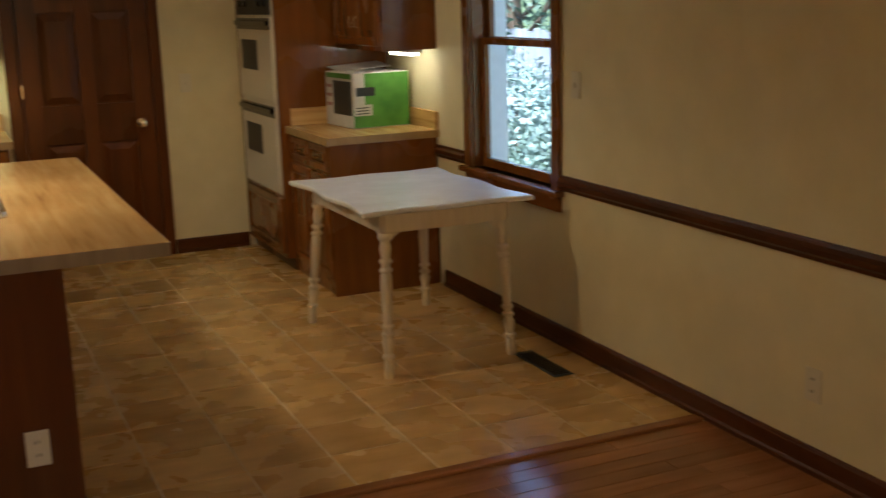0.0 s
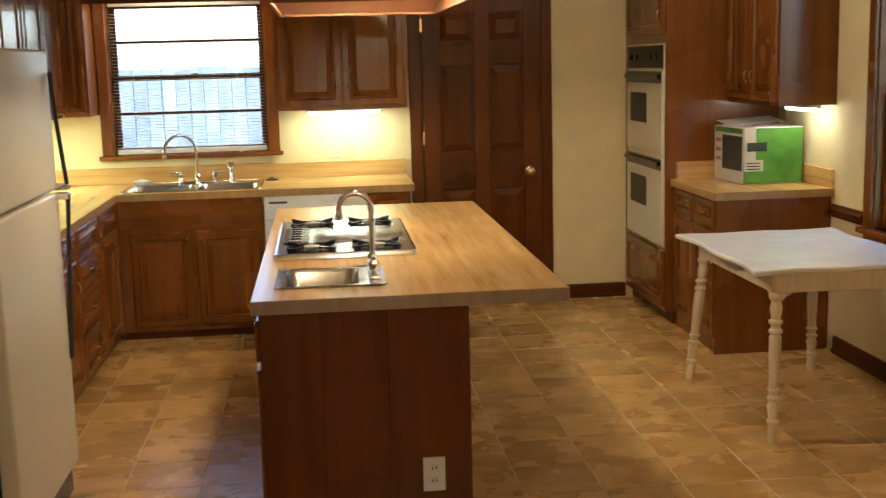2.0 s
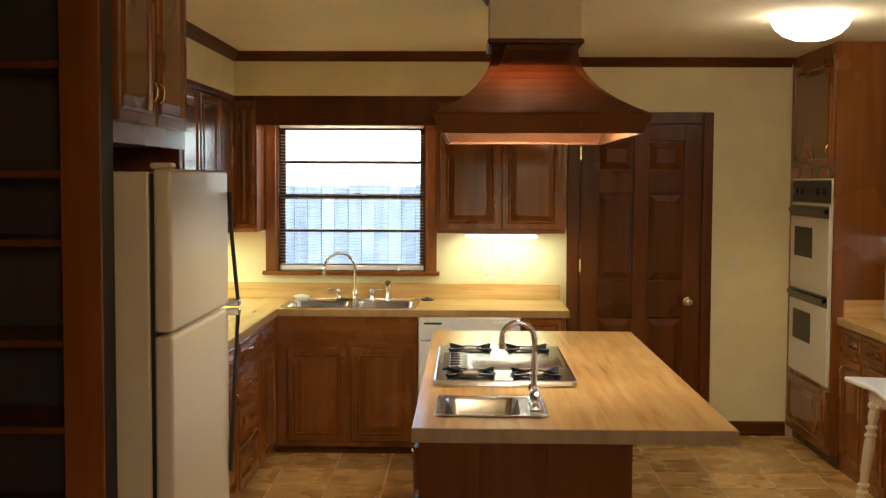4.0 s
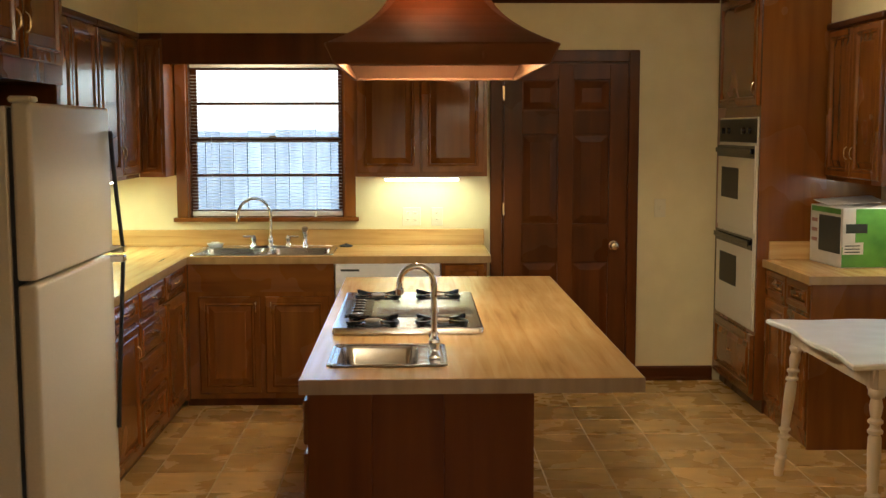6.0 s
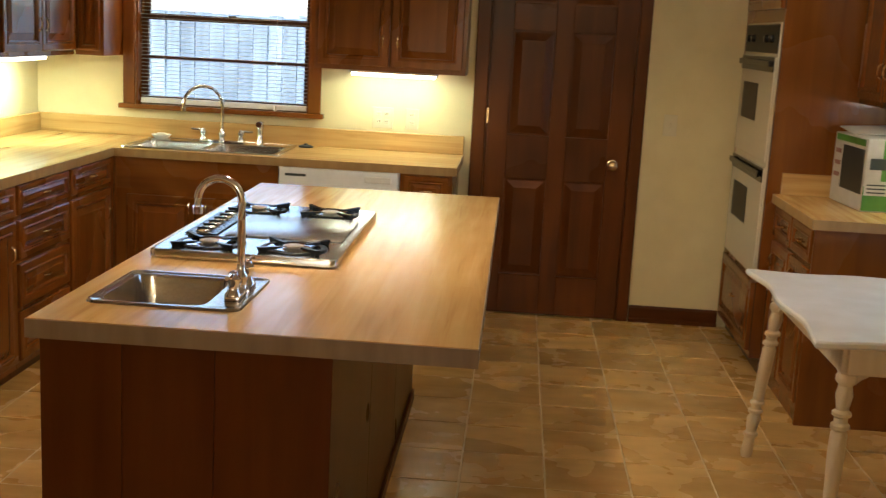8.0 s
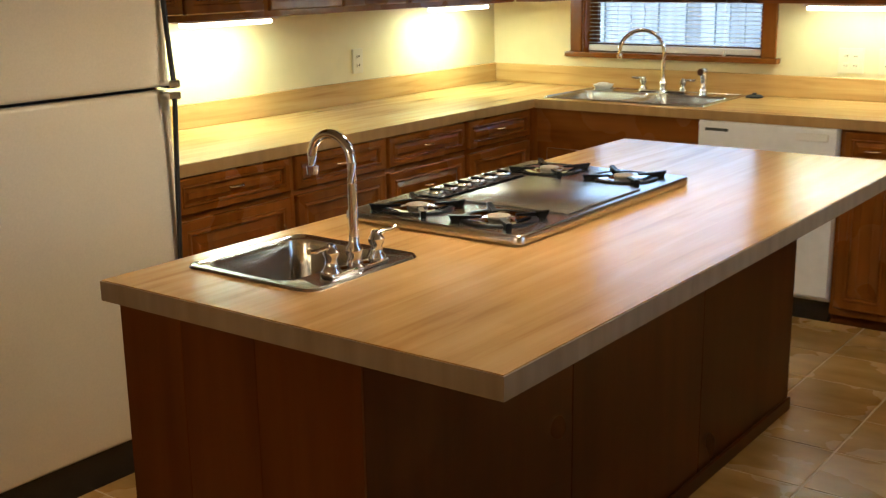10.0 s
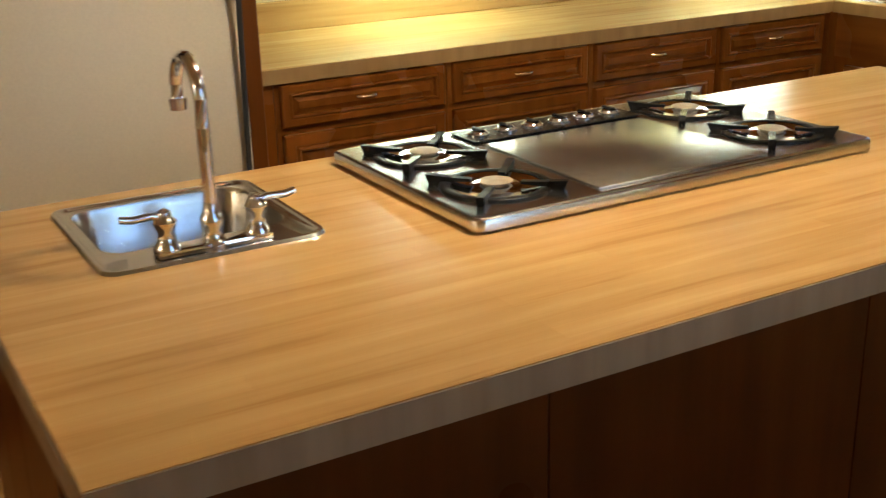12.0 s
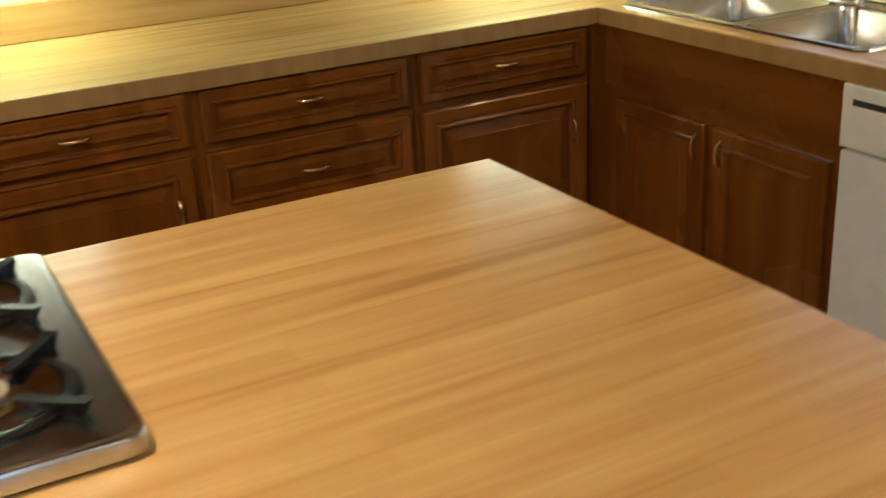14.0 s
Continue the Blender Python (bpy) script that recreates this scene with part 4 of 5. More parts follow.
# microwave carton
cx0, cx1, cy0, cy1, cz = 2.635, 3.00, 2.66, 3.07, CT + 0.325
ca = thing("microwave_carton", (2.82, 2.86, CT), "green and white microwave carton with an open top flap", "carton")
part("carton", bx(bmesh.new(), cx0, cx1, cy0, cy1, CT + 0.001, cz, 0.004), M_card, ca, "white printed cardboard box")
part("green_panel", box(cx0 + 0.075, cx1 - 0.001, cy0 - 0.002, cy0, CT + 0.006, cz - 0.004), M_green, ca, "green printed side")
part("green_panel", box(cx0 + 0.001, cx0 + 0.075, cy0 - 0.002, cy0, CT + 0.006, CT + 0.115), M_green, ca, "green printed side")
part("label_panel", box(cx0 + 0.02, cx0 + 0.14, cy0 - 0.004, cy0 - 0.002, CT + 0.19, CT + 0.24), M_print, ca, "dark label with unreadable print")
part("label_panel", box(cx0 + 0.005, cx0 + 0.12, cy0 - 0.004, cy0 - 0.002, CT + 0.075, CT + 0.14), M_card, ca, "white label")
for k in range(3):
    part("text_bar", box(cx0 + 0.015, cx0 + 0.10, cy0 - 0.0055, cy0 - 0.004, CT + 0.085 + k * 0.017, CT + 0.091 + k * 0.017), M_print, ca)
part("green_strip", box(cx0 - 0.002, cx0, cy0 + 0.02, cy1 - 0.02, cz - 0.035, cz - 0.006), M_green, ca, "green printed strip")
part("oven_picture", box(cx0 - 0.002, cx0, cy0 + 0.02, cy0 + 0.29, CT + 0.075, cz - 0.05), M_print, ca, "printed picture of a dark microwave")
for k in range(3):
    part("text_bar", box(cx0 - 0.002, cx0, cy0 + 0.315, cy0 + 0.385, CT + 0.12 + k * 0.055, CT + 0.14 + k * 0.055), M_faded, ca)
bm = bmesh.new()
bx(bm, 0, 0.34, 0, 0.19, 0, 0.004)
bm.transform(Matrix.Translation((cx0 + 0.01, cy0 + 0.21, cz)) @ Euler((radians(7), radians(-3), 0)).to_matrix().to_4x4())
ca.rotation_euler = (0, 0, radians(4))
part("flap", bm, M_card, ca, "lifted white cardboard flap")

# ---- table ----
tb = thing("side_table", (2.43, 1.40, 0), "white painted table with scalloped top and turned cream legs", "table")
tx0, tx1, ty0, ty1, tz = 2.03, 2.87, 0.88, 1.955, 0.76
bm = bmesh.new()
N = 24


def scallop(i, n):
    """How far the outline of the top draws in along one side."""
    s = i / n
    return 0.026 * (0.5 - 0.5 * math.cos(s * 4 * math.pi)) + 0.006 * math.sin(s * math.pi)


outline = []
for i in range(N):
    outline.append((tx0 + (tx1 - tx0) * i / N, ty0 + scallop(i, N)))
for i in range(N):
    outline.append((tx1 - scallop(i, N), ty0 + (ty1 - ty0) * i / N))
for i in range(N):
    outline.append((tx1 - (tx1 - tx0) * i / N, ty1 - scallop(i, N)))
for i in range(N):
    outline.append((tx0 + scallop(i, N), ty1 - (ty1 - ty0) * i / N))
mx, my = (tx0 + tx1) / 2, (ty0 + ty1) / 2
rows = []
for s, z in ((0.985, tz - 0.024), (1.0, tz - 0.018), (1.0, tz - 0.006), (0.988, tz)):
    rows.append([bm.verts.new((mx + (x - mx) * s, my + (y - my) * s, z)) for x, y in outline])
loft(bm, rows)
bm.faces.new(rows[0][::-1])
bm.faces.new(rows[-1])
part("tabletop", bm, M_table, tb, "glossy white scalloped top")
for a in ((2.14, 2.74, 0.905, 0.925), (2.14, 2.74, 1.86, 1.88), (2.125, 2.145, 0.92, 1.87), (2.735, 2.755, 0.92, 1.87)):
    part("apron", box(*a, 0.655, tz - 0.0245, 0.003), M_leg, tb)
LEG = [(0.020, 0), (0.024, 0.02), (0.022, 0.085), (0.029, 0.092), (0.029, 0.104), (0.020, 0.11), (0.023, 0.13), (0.029, 0.165), (0.019, 0.188), (0.030, 0.194), (0.030, 0.204), (0.020, 0.21), (0.020, 0.225),
       (0.030, 0.231), (0.030, 0.241), (0.021, 0.248), (0.028, 0.40), (0.027, 0.465), (0.020, 0.475), (0.031, 0.481), (0.031, 0.492), (0.022, 0.50), (0.022, 0.515), (0.031, 0.521), (0.031, 0.531),
       (0.020, 0.54), (0.028, 0.585), (0.022, 0.615), (0.034, 0.63), (0.034, 0.645), (0.026, 0.655), (0.033, 0.66), (0.033, 0.733)]
for sx, sy, fx, fy in ((2.155, 0.945, 2.125, 0.885), (2.155, 1.845, 2.10, 1.925), (2.72, 1.845, 2.765, 1.935), (2.72, 0.945, 2.765, 0.925)):
    bm = lathe(bmesh.new(), (0, 0, 0), [(r * 0.95, h) for r, h in LEG], 16)
    for v in bm.verts:
        k = v.co.z / 0.733
        v.co.x += fx + (sx - fx) * k
        v.co.y += fy + (sy - fy) * k
    part("leg", bm, M_leg, tb, "turned cream leg", True)
    for dx, dy in (((0.05 if sx < 2.4 else -0.05), 0), (0, (0.05 if sy < 1.4 else -0.05))):
        bm = bmesh.new()
        pts = [(0, 0), (1, 0), (0.75, -0.35), (0.3, -0.6), (0, -1)]
        ox, oy = sx + dx * 0.5, sy + dy * 0.5
        f = [bm.verts.new((ox + dx * 0.9 * p, oy + dy * 0.9 * p + (0.008 if dx else 0) + (0), 0.656 + q * 0.04)) for p, q in pts]
        g = [bm.verts.new((v.co.x - (0.016 if dy else 0), v.co.y - (0.016 if dx else 0), v.co.z)) for v in f]
        for j in range(5):
            bm.faces.new((f[j], f[(j + 1) % 5], g[(j + 1) % 5], g[j]))
        bm.faces.new(f)
        bm.faces.new(g[::-1])
        part("bracket", bm, M_leg, tb)

# floor vent, switches
vt = thing("floor_vent", (2.82, 0.72, 0), "dark slotted metal floor register near the wall", "vent")
part("frame", box(2.77, 2.87, 0.53, 0.92, 0.0005, 0.005, 0.002), M_print, vt)
for k in range(16):
    y = 0.55 + k * 0.0215
    part("slat", box(2.782, 2.858, y, y + 0.012, 0.005, 0.008), M_black, vt)
outlet("wall_outlet", face_frame((XR, 0, 0), "-x"), 0.77, 0.32, 0.075, "almond double socket low on the wall", M_almond)
outlet("wall_outlet", face_frame((0, YB, 0), "-y"), 0.332, 1.10, 0.12, "almond socket plate on the lit splash wall", M_almond)
outlet("wall_outlet", face_frame((0, YB, 0), "-y"), 0.50, 1.10, 0.075, "almond socket plate on the lit splash wall", M_almond)


outlet("wall_outlet", face_frame((XL, 0, 0), "+x"), 2.82, 1.116, 0.075, "almond double socket on the wall above the side counter", M_almond)


def switch(m, u, v, label):
    s = thing("light_switch", m @ Vector((u, v, 0)), label, "switch")
    part("plate", lbox(m, u - 0.037, u + 0.037, v - 0.06, v + 0.06, 0, 0.007, 0.003, 2), M_almond, s)
    part("toggle", lbox(m, u - 0.006, u + 0.006, v - 0.012, v + 0.012, 0.006, 0.016, 0.002), M_almond, s)


switch(face_frame((XR, 0, 0), "-x"), -0.80, 1.256, "almond toggle switch beside the window")
switch(face_frame((0, YB, 0), "-y"), 1.965, 1.15, "almond toggle switch beside the door")

# ceiling lamp
cl = thing("ceiling_light", (1.87, 2.10, ZC), "lit frosted glass dome lamp on the ceiling", "light")
part("base", lathe(bmesh.new(), (1.87, 2.10, ZC - 0.025), [(0.16, 0), (0.17, 0.005), (0.17, 0.0245)], 32), M_brass, cl, "", True)
dm = part("dome", lathe(bmesh.new(), (1.87, 2.10, ZC), [(0.02, -0.125), (0.08, -0.117), (0.135, -0.095), (0.175, -0.06), (0.195, -0.02), (0.188, -0.012)], 32), M_dome, cl, "lit frosted glass dome", True)
dm.visible_shadow = False

# ---- door ----
dr = thing("door_1", (1.3, YB - 0.02, 0), "dark stained six-panel interior door, closed", "door", kind="structure")
md = face_frame((0, YB, 0), "-y")
DX0, DX1, DZ = 0.935, 1.735, 2.085
xs = [DX0, DX0 + 0.115, 1.287, 1.383, DX1 - 0.115, DX1]
zs = [0.01, 0.24, 0.80, 1.05, 1.635, 1.785, 1.985, DZ]
for a, b in ((0, 1), (2, 3), (4, 5)):
    part("stile", lbox(md, xs[a], xs[b], zs[0], zs[-1], 0.002, 0.03, 0.002), M_door, dr)
for a, b in ((0, 1), (2, 3), (4, 5), (6, 7)):
    for c0, c1 in ((1, 2), (3, 4)):
        part("rail", lbox(md, xs[c0], xs[c1], zs[a], zs[b], 0.002, 0.0285, 0.002), M_door, dr)
for a, b in ((1, 2), (3, 4), (5, 6)):
    for c0, c1 in ((1, 2), (3, 4)):
        bm = bmesh.new()
        u0, u1, v0, v1 = xs[c0], xs[c1], zs[a], zs[b]
        rings = []
        for g, w in ((0, 0.012), (0.012, 0.012), (0.05, 0.024), (0.053, 0.026)):
            rings.append([bm.verts.new(p) for p in ((u0 + g, v0 + g, w), (u1 - g, v0 + g, w), (u1 - g, v1 - g, w), (u0 + g, v1 - g, w))])
        loft(bm, rings)
        bm.faces.new(rings[-1])
        bm.transform(md)
        part("panel", bm, M_door, dr)
bm = bmesh.new()
lathe(bm, (0, 0, 0), [(0.032, 0), (0.032, 0.006), (0.012, 0.012), (0.011, 0.03), (0.024, 0.04), (0.029, 0.052), (0.024, 0.062), (0.008, 0.066)], 20)
bm.transform(md @ Matrix.Translation((1.655, 0.908, 0.03)))
part("knob", bm, M_brass, dr, "brass door knob", True)
part("jamb_strip", lbox(md, DX0 - 0.0115, DX0 - 0.0005, 0, DZ + 0.0115, 0.001, 0.010), M_door, dr)
part("jamb_strip", lbox(md, DX1 + 0.0005, DX1 + 0.0115, 0, DZ + 0.0115, 0.001, 0.010), M_door, dr)
part("jamb_strip", lbox(md, DX0, DX1, DZ + 0.0005, DZ + 0.0115, 0.001, 0.010), M_door, dr)
for z in (0.25, 1.15, 1.9):
    part("hinge", lbox(md, DX0 - 0.009, DX0 + 0.003, z - 0.042, z + 0.042, 0.026, 0.034), M_brass, dr, "brass hinge")
for a in ((DX0 - 0.09, DX0 - 0.012, 0, DZ + 0.09), (DX1 + 0.012, DX1 + 0.08, 0, DZ + 0.09), (DX0 - 0.012, DX1 + 0.012, DZ + 0.012, DZ + 0.09)):
    part("casing", lbox(md, *a, 0.001, 0.024, 0.006, 2), M_door, dr)


# ---- windows ----
def casing(w, m, u0, u1, v0, v1, cw=0.075, sill_out=0.05, apron=0.08, top=True):
    part("casing", lbox(m, u0 - cw, u0, v0, v1 + cw, 0.001, 0.022, 0.005, 2), M_wood, w)
    part("casing", lbox(m, u1, u1 + cw, v0, v1 + cw, 0.001, 0.022, 0.005, 2), M_wood, w)
    part("casing", lbox(m, u0, u1, v1, v1 + cw, 0.001, 0.021, 0.005, 2), M_wood_h, w)
    part("sill", lbox(m, u0 - cw - 0.02, u1 + cw + 0.02, v0 - 0.028, v0, -0.10, sill_out, 0.006, 2), M_wood_h, w)
    part("apron", lbox(m, u0 - cw, u1 + cw, v0 - 0.028 - apron, v0 - 0.028, 0.001, 0.018, 0.005, 2), M_wood_h, w)
    for a in ((u0, u0 + 0.012), (u1 - 0.012, u1)):
        part("jamb", lbox(m, *a, v0, v1, -0.148, 0.0), M_wood, w)
    part("head_jamb", lbox(m, u0 + 0.012, u1 - 0.012, v1 - 0.012, v1, -0.148, 0.0), M_wood, w)


def sash(w, m, u0, u1, v0, v1, depth, bar, material, muntins=(), rails=(0.05, 0.05)):
    s = part("sash", frame_bm(m, u0, u1, v0, v1, bar, rails[0], rails[1], depth - 0.03, depth, 0.003), material, w)
    for v in muntins:
        part("muntin", lbox(m, u0 + bar, u1 - bar, v - 0.009, v + 0.009, depth - 0.025, depth - 0.005, 0.003), material, s)
    g = part("pane", lbox(m, u0 + bar, u1 - bar, v0 + rails[0], v1 - rails[1], depth - 0.018, depth - 0.014), M_glass, s, "clear glass pane")
    g.visible_shadow = False
    return s


w1 = thing("window_1", ((WBX0 + WBX1) / 2, YB, WBZ0), "dark wooden double-hung window with open blinds over the sink", "window", kind="structure")
casing(w1, md, WBX0, WBX1, WBZ0, WBZ1, 0.07, 0.05, 0.0)
sash(w1, md, WBX0 + 0.012, WBX1 - 0.012, WBZ0, 1.612, -0.075, 0.035, M_dark, (1.37,), (0.045, 0.028))
sash(w1, md, WBX0 + 0.012, WBX1 - 0.012, 1.592, WBZ1 - 0.012, -0.108, 0.035, M_dark, (1.836,), (0.028, 0.05))
part("lock", lbox(md, -0.60, -0.55, 1.612, 1.627, -0.10, -0.075, 0.004), M_brass, w1)
bl = thing("window_blind", ((WBX0 + WBX1) / 2, YB - 0.03, WBZ0), "white slatted blind with open slats in the window", "blind")
part("head_rail", lbox(md, WBX0 + 0.02, WBX1 - 0.02, WBZ1 - 0.05, WBZ1 - 0.013, -0.062, -0.022, 0.003), M_slat, bl)
part("bottom_rail", lbox(md, WBX0 + 0.02, WBX1 - 0.02, WBZ0 + 0.004, WBZ0 + 0.036, -0.058, -0.026, 0.003), M_white, bl)
first = None
for k in range(42):
    v = WBZ0 + 0.045 + k * 0.0212
    if first is None:
        first = part("slat", lbox(md, WBX0 + 0.022, WBX1 - 0.022, v, v + 0.0022, -0.055, -0.03), M_slat, bl)
    else:
        o = first.copy()
        o.location.z += 0.0212 * k
        scene.collection.objects.link(o)
for u in (WBX0 + 0.15, WBX1 - 0.15):
    bm = tube(bmesh.new(), [(u, WBZ0 + 0.02, -0.042), (u, WBZ1 - 0.03, -0.042)], 0.0008, 5)
    bm.transform(md)
    part("cord", bm, M_slat, bl)

bm = lathe(bmesh.new(), (-0.29, YB - 0.032, WBZ0 + 0.002), [(0.009, 0), (0.011, 0.006), (0.007, 0.026), (0.004, 0.032)], 12)
tube(bm, [(-0.29, YB - 0.032, WBZ0 + 0.03), (-0.29, YB - 0.02, WBZ0 + 0.5), (-0.29, YB - 0.005, WBZ1 - 0.03)], 0.0012, 5)
part("pull_cord", bm, M_plate, bl, "white pull cord with a tassel", True)

me_ = face_frame((XR, 0, 0), "-x")
w2 = thing("window_2", (XR, 1.44, WRZ0), "wooden double-hung window beside the table", "window", kind="structure")
casing(w2, me_, -WRY1, -WRY0, WRZ0, WRZ1, 0.07, 0.05, 0.075)
sash(w2, me_, -WRY1 + 0.012, -WRY0 - 0.012, WRZ0, 1.445, -0.05, 0.045, M_wood, (), (0.05, 0.035))
sash(w2, me_, -WRY1 + 0.012, -WRY0 - 0.012, 1.415, WRZ1 - 0.012, -0.085, 0.045, M_wood, (), (0.035, 0.05))

for a, b in ((-WRY1 + 0.0125, -WRY1 + 0.028), (-WRY0 - 0.028, -WRY0 - 0.0125)):
    part("outer_jamb", lbox(me_, a, b, WRZ0, WRZ1 - 0.013, -0.20, -0.117), M_white, w2, "white painted outer jamb")
    part("outer_jamb", lbox(me_, a, b, WRZ0, 1.413, -0.116, -0.082), M_white, w2, "white painted outer jamb")

# ---- outdoors ----
gm = bmesh.new()
bmesh.ops.create_grid(gm, x_segments=2, y_segments=2, size=400, matrix=Matrix.Translation((0, 0, -0.45)))
solid("ground", gm, M_grass, "grassy yard around the house", "ground", "structure")
fc = thing("yard_fence", (0, 9.0, -0.45), "tall weathered wooden board fence behind the house", "fence")
part("rail", box(-7, 5, 9.03, 9.07, 0.0, 0.09), M_fence, fc)
part("rail", box(-7, 5, 9.03, 9.07, 1.0, 1.09), M_fence, fc)
me0 = None
for k in range(80):
    if me0 is None:
        me0 = part("board", box(-7, -6.852, 9.0, 9.02, -0.44, 1.66, 0.004), M_fence, fc)
    else:
        o = me0.copy()
        o.location = (0.15 * k, random.uniform(-0.006, 0.006), random.uniform(-0.02, 0.02))
        scene.collection.objects.link(o)


def tree(at, height, spread, leaves, seed):
    rng = random.Random(seed)
    t = thing("tree", at, "leafy green tree in the yard outside the window", "tree", "yard trees")
    x, y, z = at
    bm = bmesh.new()
    tube(bm, [(x, y, z), (x + 0.05, y, z + height * 0.3), (x - 0.05, y + 0.05, z + height * 0.6)], 0.12, 8)
    tips = []
    for k in range(9):
        a, h = rng.uniform(0, 6.28), rng.uniform(0.25, 0.6) * height
        tip = (x + math.cos(a) * spread * 0.7, y + math.sin(a) * spread * 0.7, z + h + rng.uniform(0.2, 0.4) * height)
        tube(bm, [(x, y, z + h), ((x + tip[0]) / 2, (y + tip[1]) / 2, z + h + 0.35 * (tip[2] - z - h)), tip], 0.035, 6)
        tips.append(tip)
    part("trunk", bm, M_bark, t)
    verts, faces = [], []
    clumps = [Vector((x + rng.gauss(0, spread * 0.5), y + rng.gauss(0, spread * 0.5), z + height * rng.uniform(0.08, 1.0))) for k in range(46)] + [Vector(p) for p in tips]
    for k in range(leaves):
        c = clumps[k % len(clumps)] + Vector((rng.gauss(0, 0.26), rng.gauss(0, 0.26), rng.gauss(0, 0.22)))
        u = Vector((rng.gauss(0, 1), rng.gauss(0, 1), rng.gauss(0, 0.6))).normalized()
        w = u.cross(Vector((rng.gauss(0, 1), rng.gauss(0, 1), rng.gauss(0, 1)))).normalized()
        s = rng.uniform(0.035, 0.07)
        i = len(verts)
        verts += [c - u * s, c + w * s * 0.45, c + u * s, c - w * s * 0.45]
        faces.append((i, i + 1, i + 2, i + 3))
    me = bpy.data.meshes.new("crown")
    me.from_pydata([tuple(v) for v in verts], [], faces)
    me.materials.append(M_leaf)
    o = new("crown", me)
    o.parent, o.matrix_parent_inverse = t, Matrix.Translation(at).inverted()
    o["kind"] = "stuff"


tree((8.6, 7.6, -0.45), 3.8, 1.5, 4200, 3)
tree((10.0, 10.8, -0.45), 4.6, 1.8, 4200, 8)
tree((7.4, 9.5, -0.45), 3.4, 1.2, 3500, 21)


def bush(at, size, leaves, seed):
    rng = random.Random(seed)
    b = thing("bush", at, "leafy bush against the side fence, bright haze painted into its leaves", "bush", "yard bushes")
    part("stem", tube(bmesh.new(), [at, (at[0], at[1], at[2] + size * 0.8)], 0.03, 6), M_bark, b)
    verts, faces = [], []
    for k in range(leaves):
        u = Vector((rng.gauss(0, 1), rng.gauss(0, 1), rng.gauss(0, 0.9))).normalized()
        c = Vector(at) + Vector((0, 0, size * 0.55)) + u * size * (0.45 + 0.25 * noise.noise(u * 3 + Vector(at))) * rng.uniform(0.7, 1.08)
        d = Vector((rng.gauss(0, 1), rng.gauss(0, 1), rng.gauss(0, 0.6))).normalized()
        w = d.cross(u).normalized()
        s = rng.uniform(0.025, 0.05)
        i = len(verts)
        verts += [tuple(c - d * s), tuple(c + w * s * 0.5), tuple(c + d * s), tuple(c - w * s * 0.5)]
        faces.append((i, i + 1, i + 2, i + 3))
    me = bpy.data.meshes.new("foliage")
    me.from_pydata(verts, [], faces)
    me.materials.append(M_hazed_leaf)
    o = new("foliage", me)
    o.parent, o.matrix_parent_inverse = b, Matrix.Translation(at).inverted()
    o["kind"] = "stuff"


for k, (x, y, s) in enumerate(((5.9, 4.9, 1.35), (6.2, 5.9, 1.45), (6.0, 6.9, 1.3), (6.2, 3.9, 1.3), (6.3, 7.9, 1.5), (6.1, 2.9, 1.2))):
    bush((x, y, -0.45), s, 3000, 40 + k)
sf = thing("side_fence", (7.0, 6.0, -0.45), "pale weathered board fence beside the house", "fence")
part("rail", box(7.03, 7.07, 1, 12, 0.0, 0.09), M_fence, sf)
part("rail", box(7.03, 7.07, 1, 12, 0.9, 0.99), M_fence, sf)
me1 = None
for k in range(73):
    if me1 is None:
        me1 = part("board", box(7.0, 7.02, 1.0, 1.148, -0.44, 1.25, 0.004), M_fence, sf)
    else:
        o = me1.copy()
        o.location = (random.uniform(-0.006, 0.006), 0.15 * k, random.uniform(-0.02, 0.02))
        scene.collection.objects.link(o)

car = thing("parked_car", (13.5, 12.2, 0.35), "red car with a pale windscreen parked beyond the trees", "car")
bm = bmesh.new()
rows = [(12.0, 0.55, 1.00), (12.3, 0.45, 1.12), (13.1, 0.45, 1.20), (13.7, 0.45, 1.68), (15.0, 0.45, 1.70), (15.6, 0.45, 1.25), (16.2, 0.5, 1.15)]
a = [bm.verts.new((x, 11.4, z1 + 0.1)) for x, z0, z1 in rows] + [bm.verts.new((x, 11.4, z0 + 0.1)) for x, z0, z1 in rows[::-1]]
b = [bm.verts.new((v.co.x, 13.1, v.co.z)) for v in a]
n = len(a)
for k in range(n):
    bm.faces.new((a[k], a[(k + 1) % n], b[(k + 1) % n], b[k]))
bm.faces.new(a)
bm.faces.new(b[::-1])
part("body", bm, M_red, car)
bm = bmesh.new()
f = [bm.verts.new(p) for p in ((13.14, 11.5, 1.34), (13.14, 13.0, 1.34), (13.62, 12.95, 1.74), (13.62, 11.55, 1.74))]
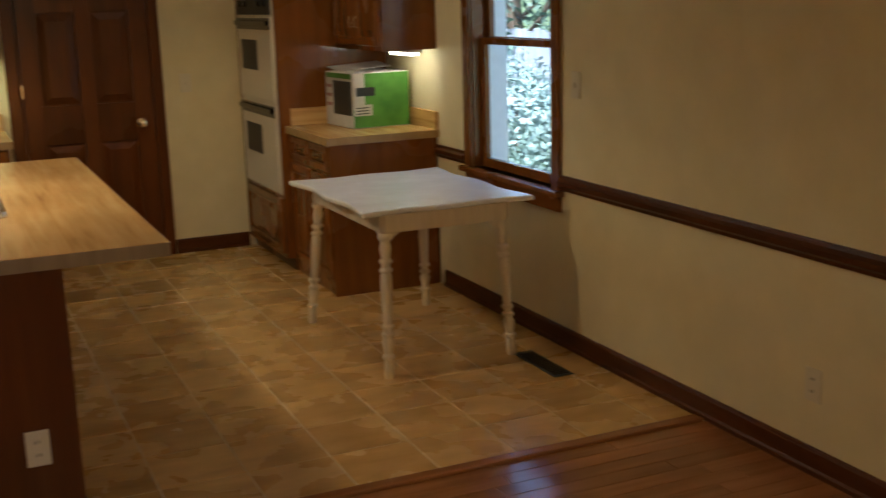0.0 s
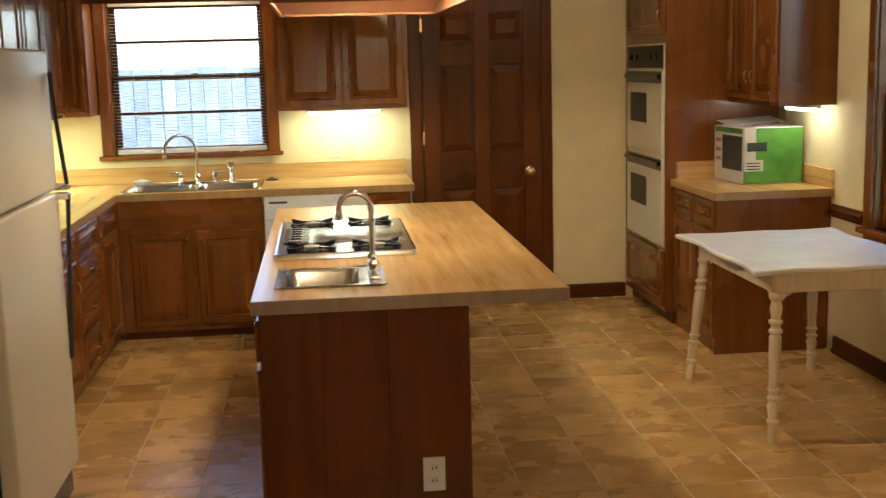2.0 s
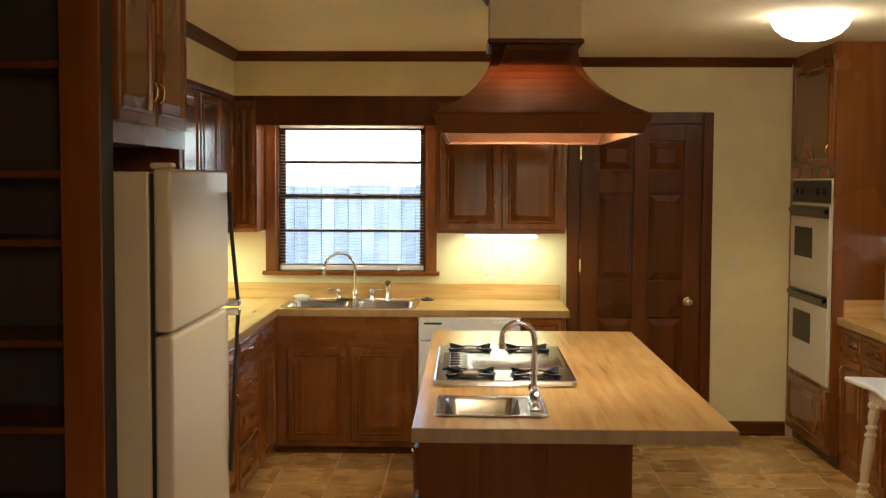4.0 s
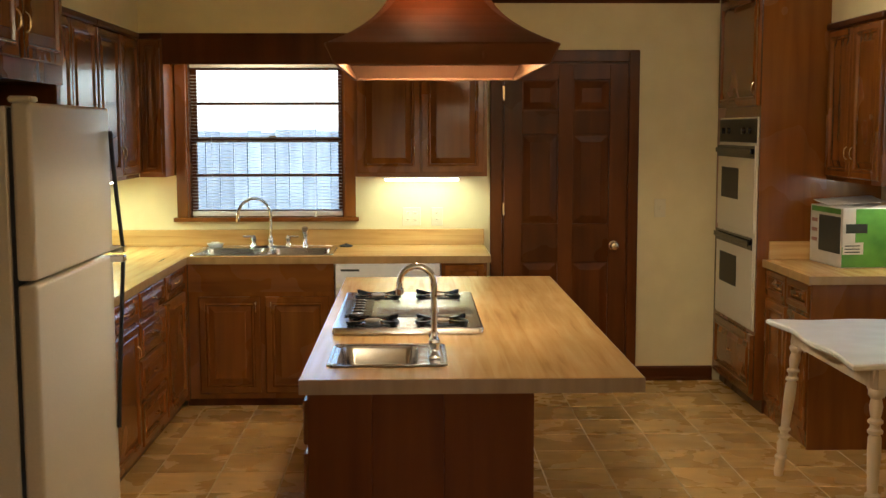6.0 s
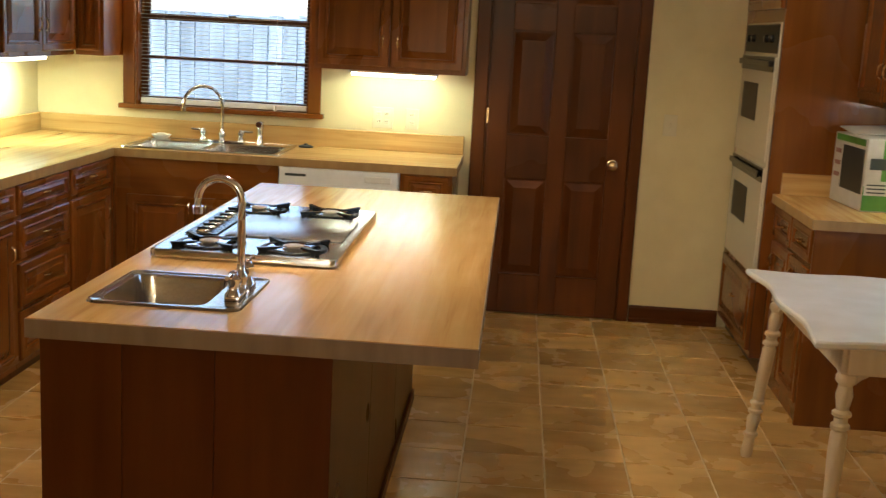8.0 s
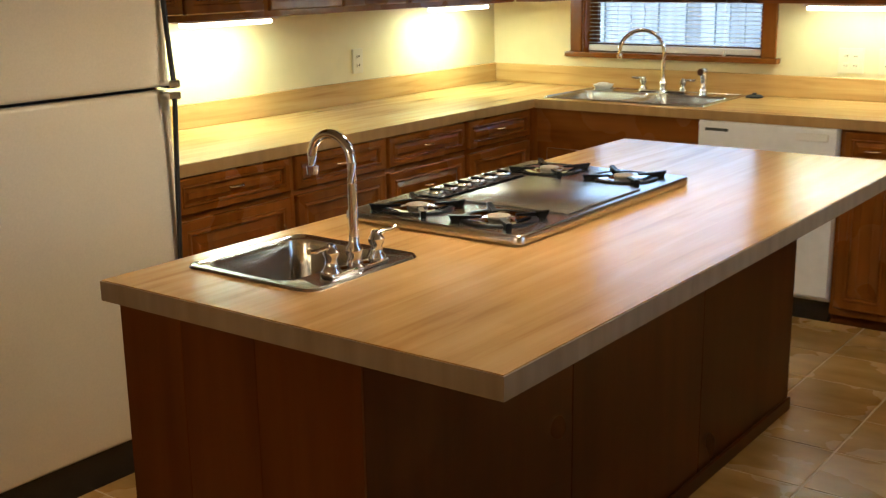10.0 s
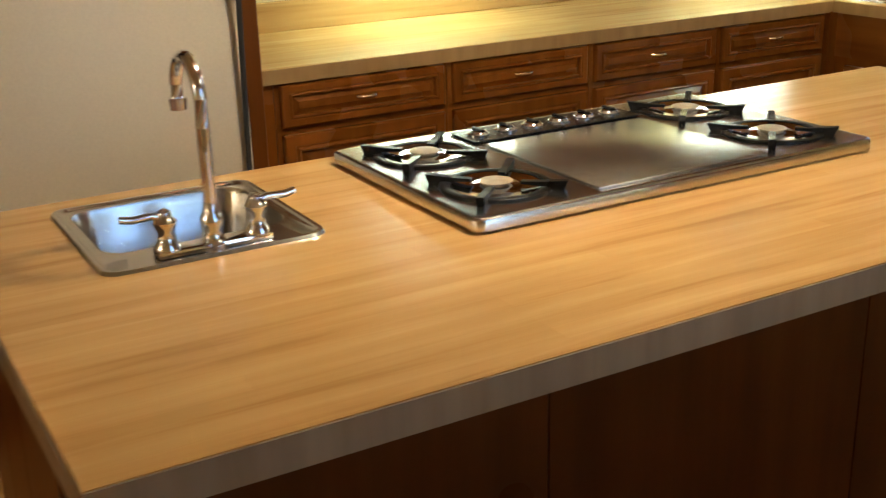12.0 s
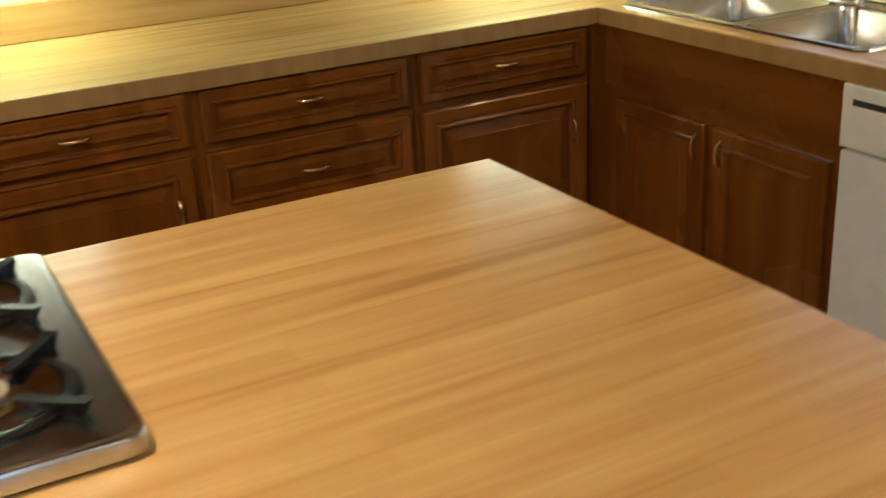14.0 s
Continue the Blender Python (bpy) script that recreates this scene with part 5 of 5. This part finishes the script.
g = [bm.verts.new((v.co.x - 0.02, v.co.y, v.co.z + 0.02)) for v in f]
loft(bm, [f, g])
bm.faces.new(g)
# white enamel in place of glass paints the reflected sky
part("windscreen", bm, M_white, car, "windscreen with its pale reflection painted white")
for x in (12.75, 15.4):
    for y in (11.42, 13.08):
        wh = part("wheel", cyl(bmesh.new(), (x, y - 0.1, 0.42), (x, y + 0.1, 0.42), 0.31, n=20), M_rubber, car)
        part("rim", cyl(bmesh.new(), (x, y - 0.105, 0.42), (x, y + 0.105, 0.42), 0.18, n=14), M_steel, wh)
solid("bank", box(11.0, 40, 8, 40, -0.44, 0.12, 0.05), M_grass, "low grassy bank with a drive", "ground", "structure")

# ---- floor tiles and boards ----
T = 0.315
G = 0.007
tile_me = None
for i in range(-6, 10):
    for j in range(0, 14):
        x, y = 0.030 + i * T, -0.14 + j * T
        x0, x1, y0, y1 = max(x, XL), min(x + T - G, XR - 0.001), y, min(y + T - G, YB - 0.001)
        if x1 - x0 < 0.03 or y1 - y0 < 0.03:
            continue
        full = abs(x1 - x0 - T + G) < 1e-6 and abs(y1 - y0 - T + G) < 1e-6
        if full and tile_me is not None:
            o = new("tile", tile_me)
            o.location = (x, y, 0)
        else:
            o = obj("tile", bx(bmesh.new(), 0, x1 - x0, 0, y1 - y0, -0.011, 0.0, 0.0015), M_tile)
            o.location = (x0, y0, 0)
            if full:
                tile_me = o.data
        o.parent = floor
PW = 0.083
rest = bmesh.new()
for j in range(int((-0.20 - YN) / PW)):
    y1 = -0.202 - j * PW
    x = XW - random.uniform(0, 1.0)
    while x < XR:
        ln = random.uniform(0.7, 1.6)
        x0, x1 = max(x, XW), min(x + ln - 0.0015, XR)
        if x1 - x0 > 0.02:
            if j < 16 and x1 > 0.6:
                o = obj("plank", bx(bmesh.new(), x0, x1, y1 - PW + 0.0015, y1, -0.011, 0.0, 0.0012), M_plank)
                o.parent = floor
            else:
                bx(rest, x0, x1, y1 - PW + 0.0015, y1, -0.011, 0.0)
        x += ln
o = obj("planks", rest, M_plank)
o.parent = floor
o["kind"] = "stuff"
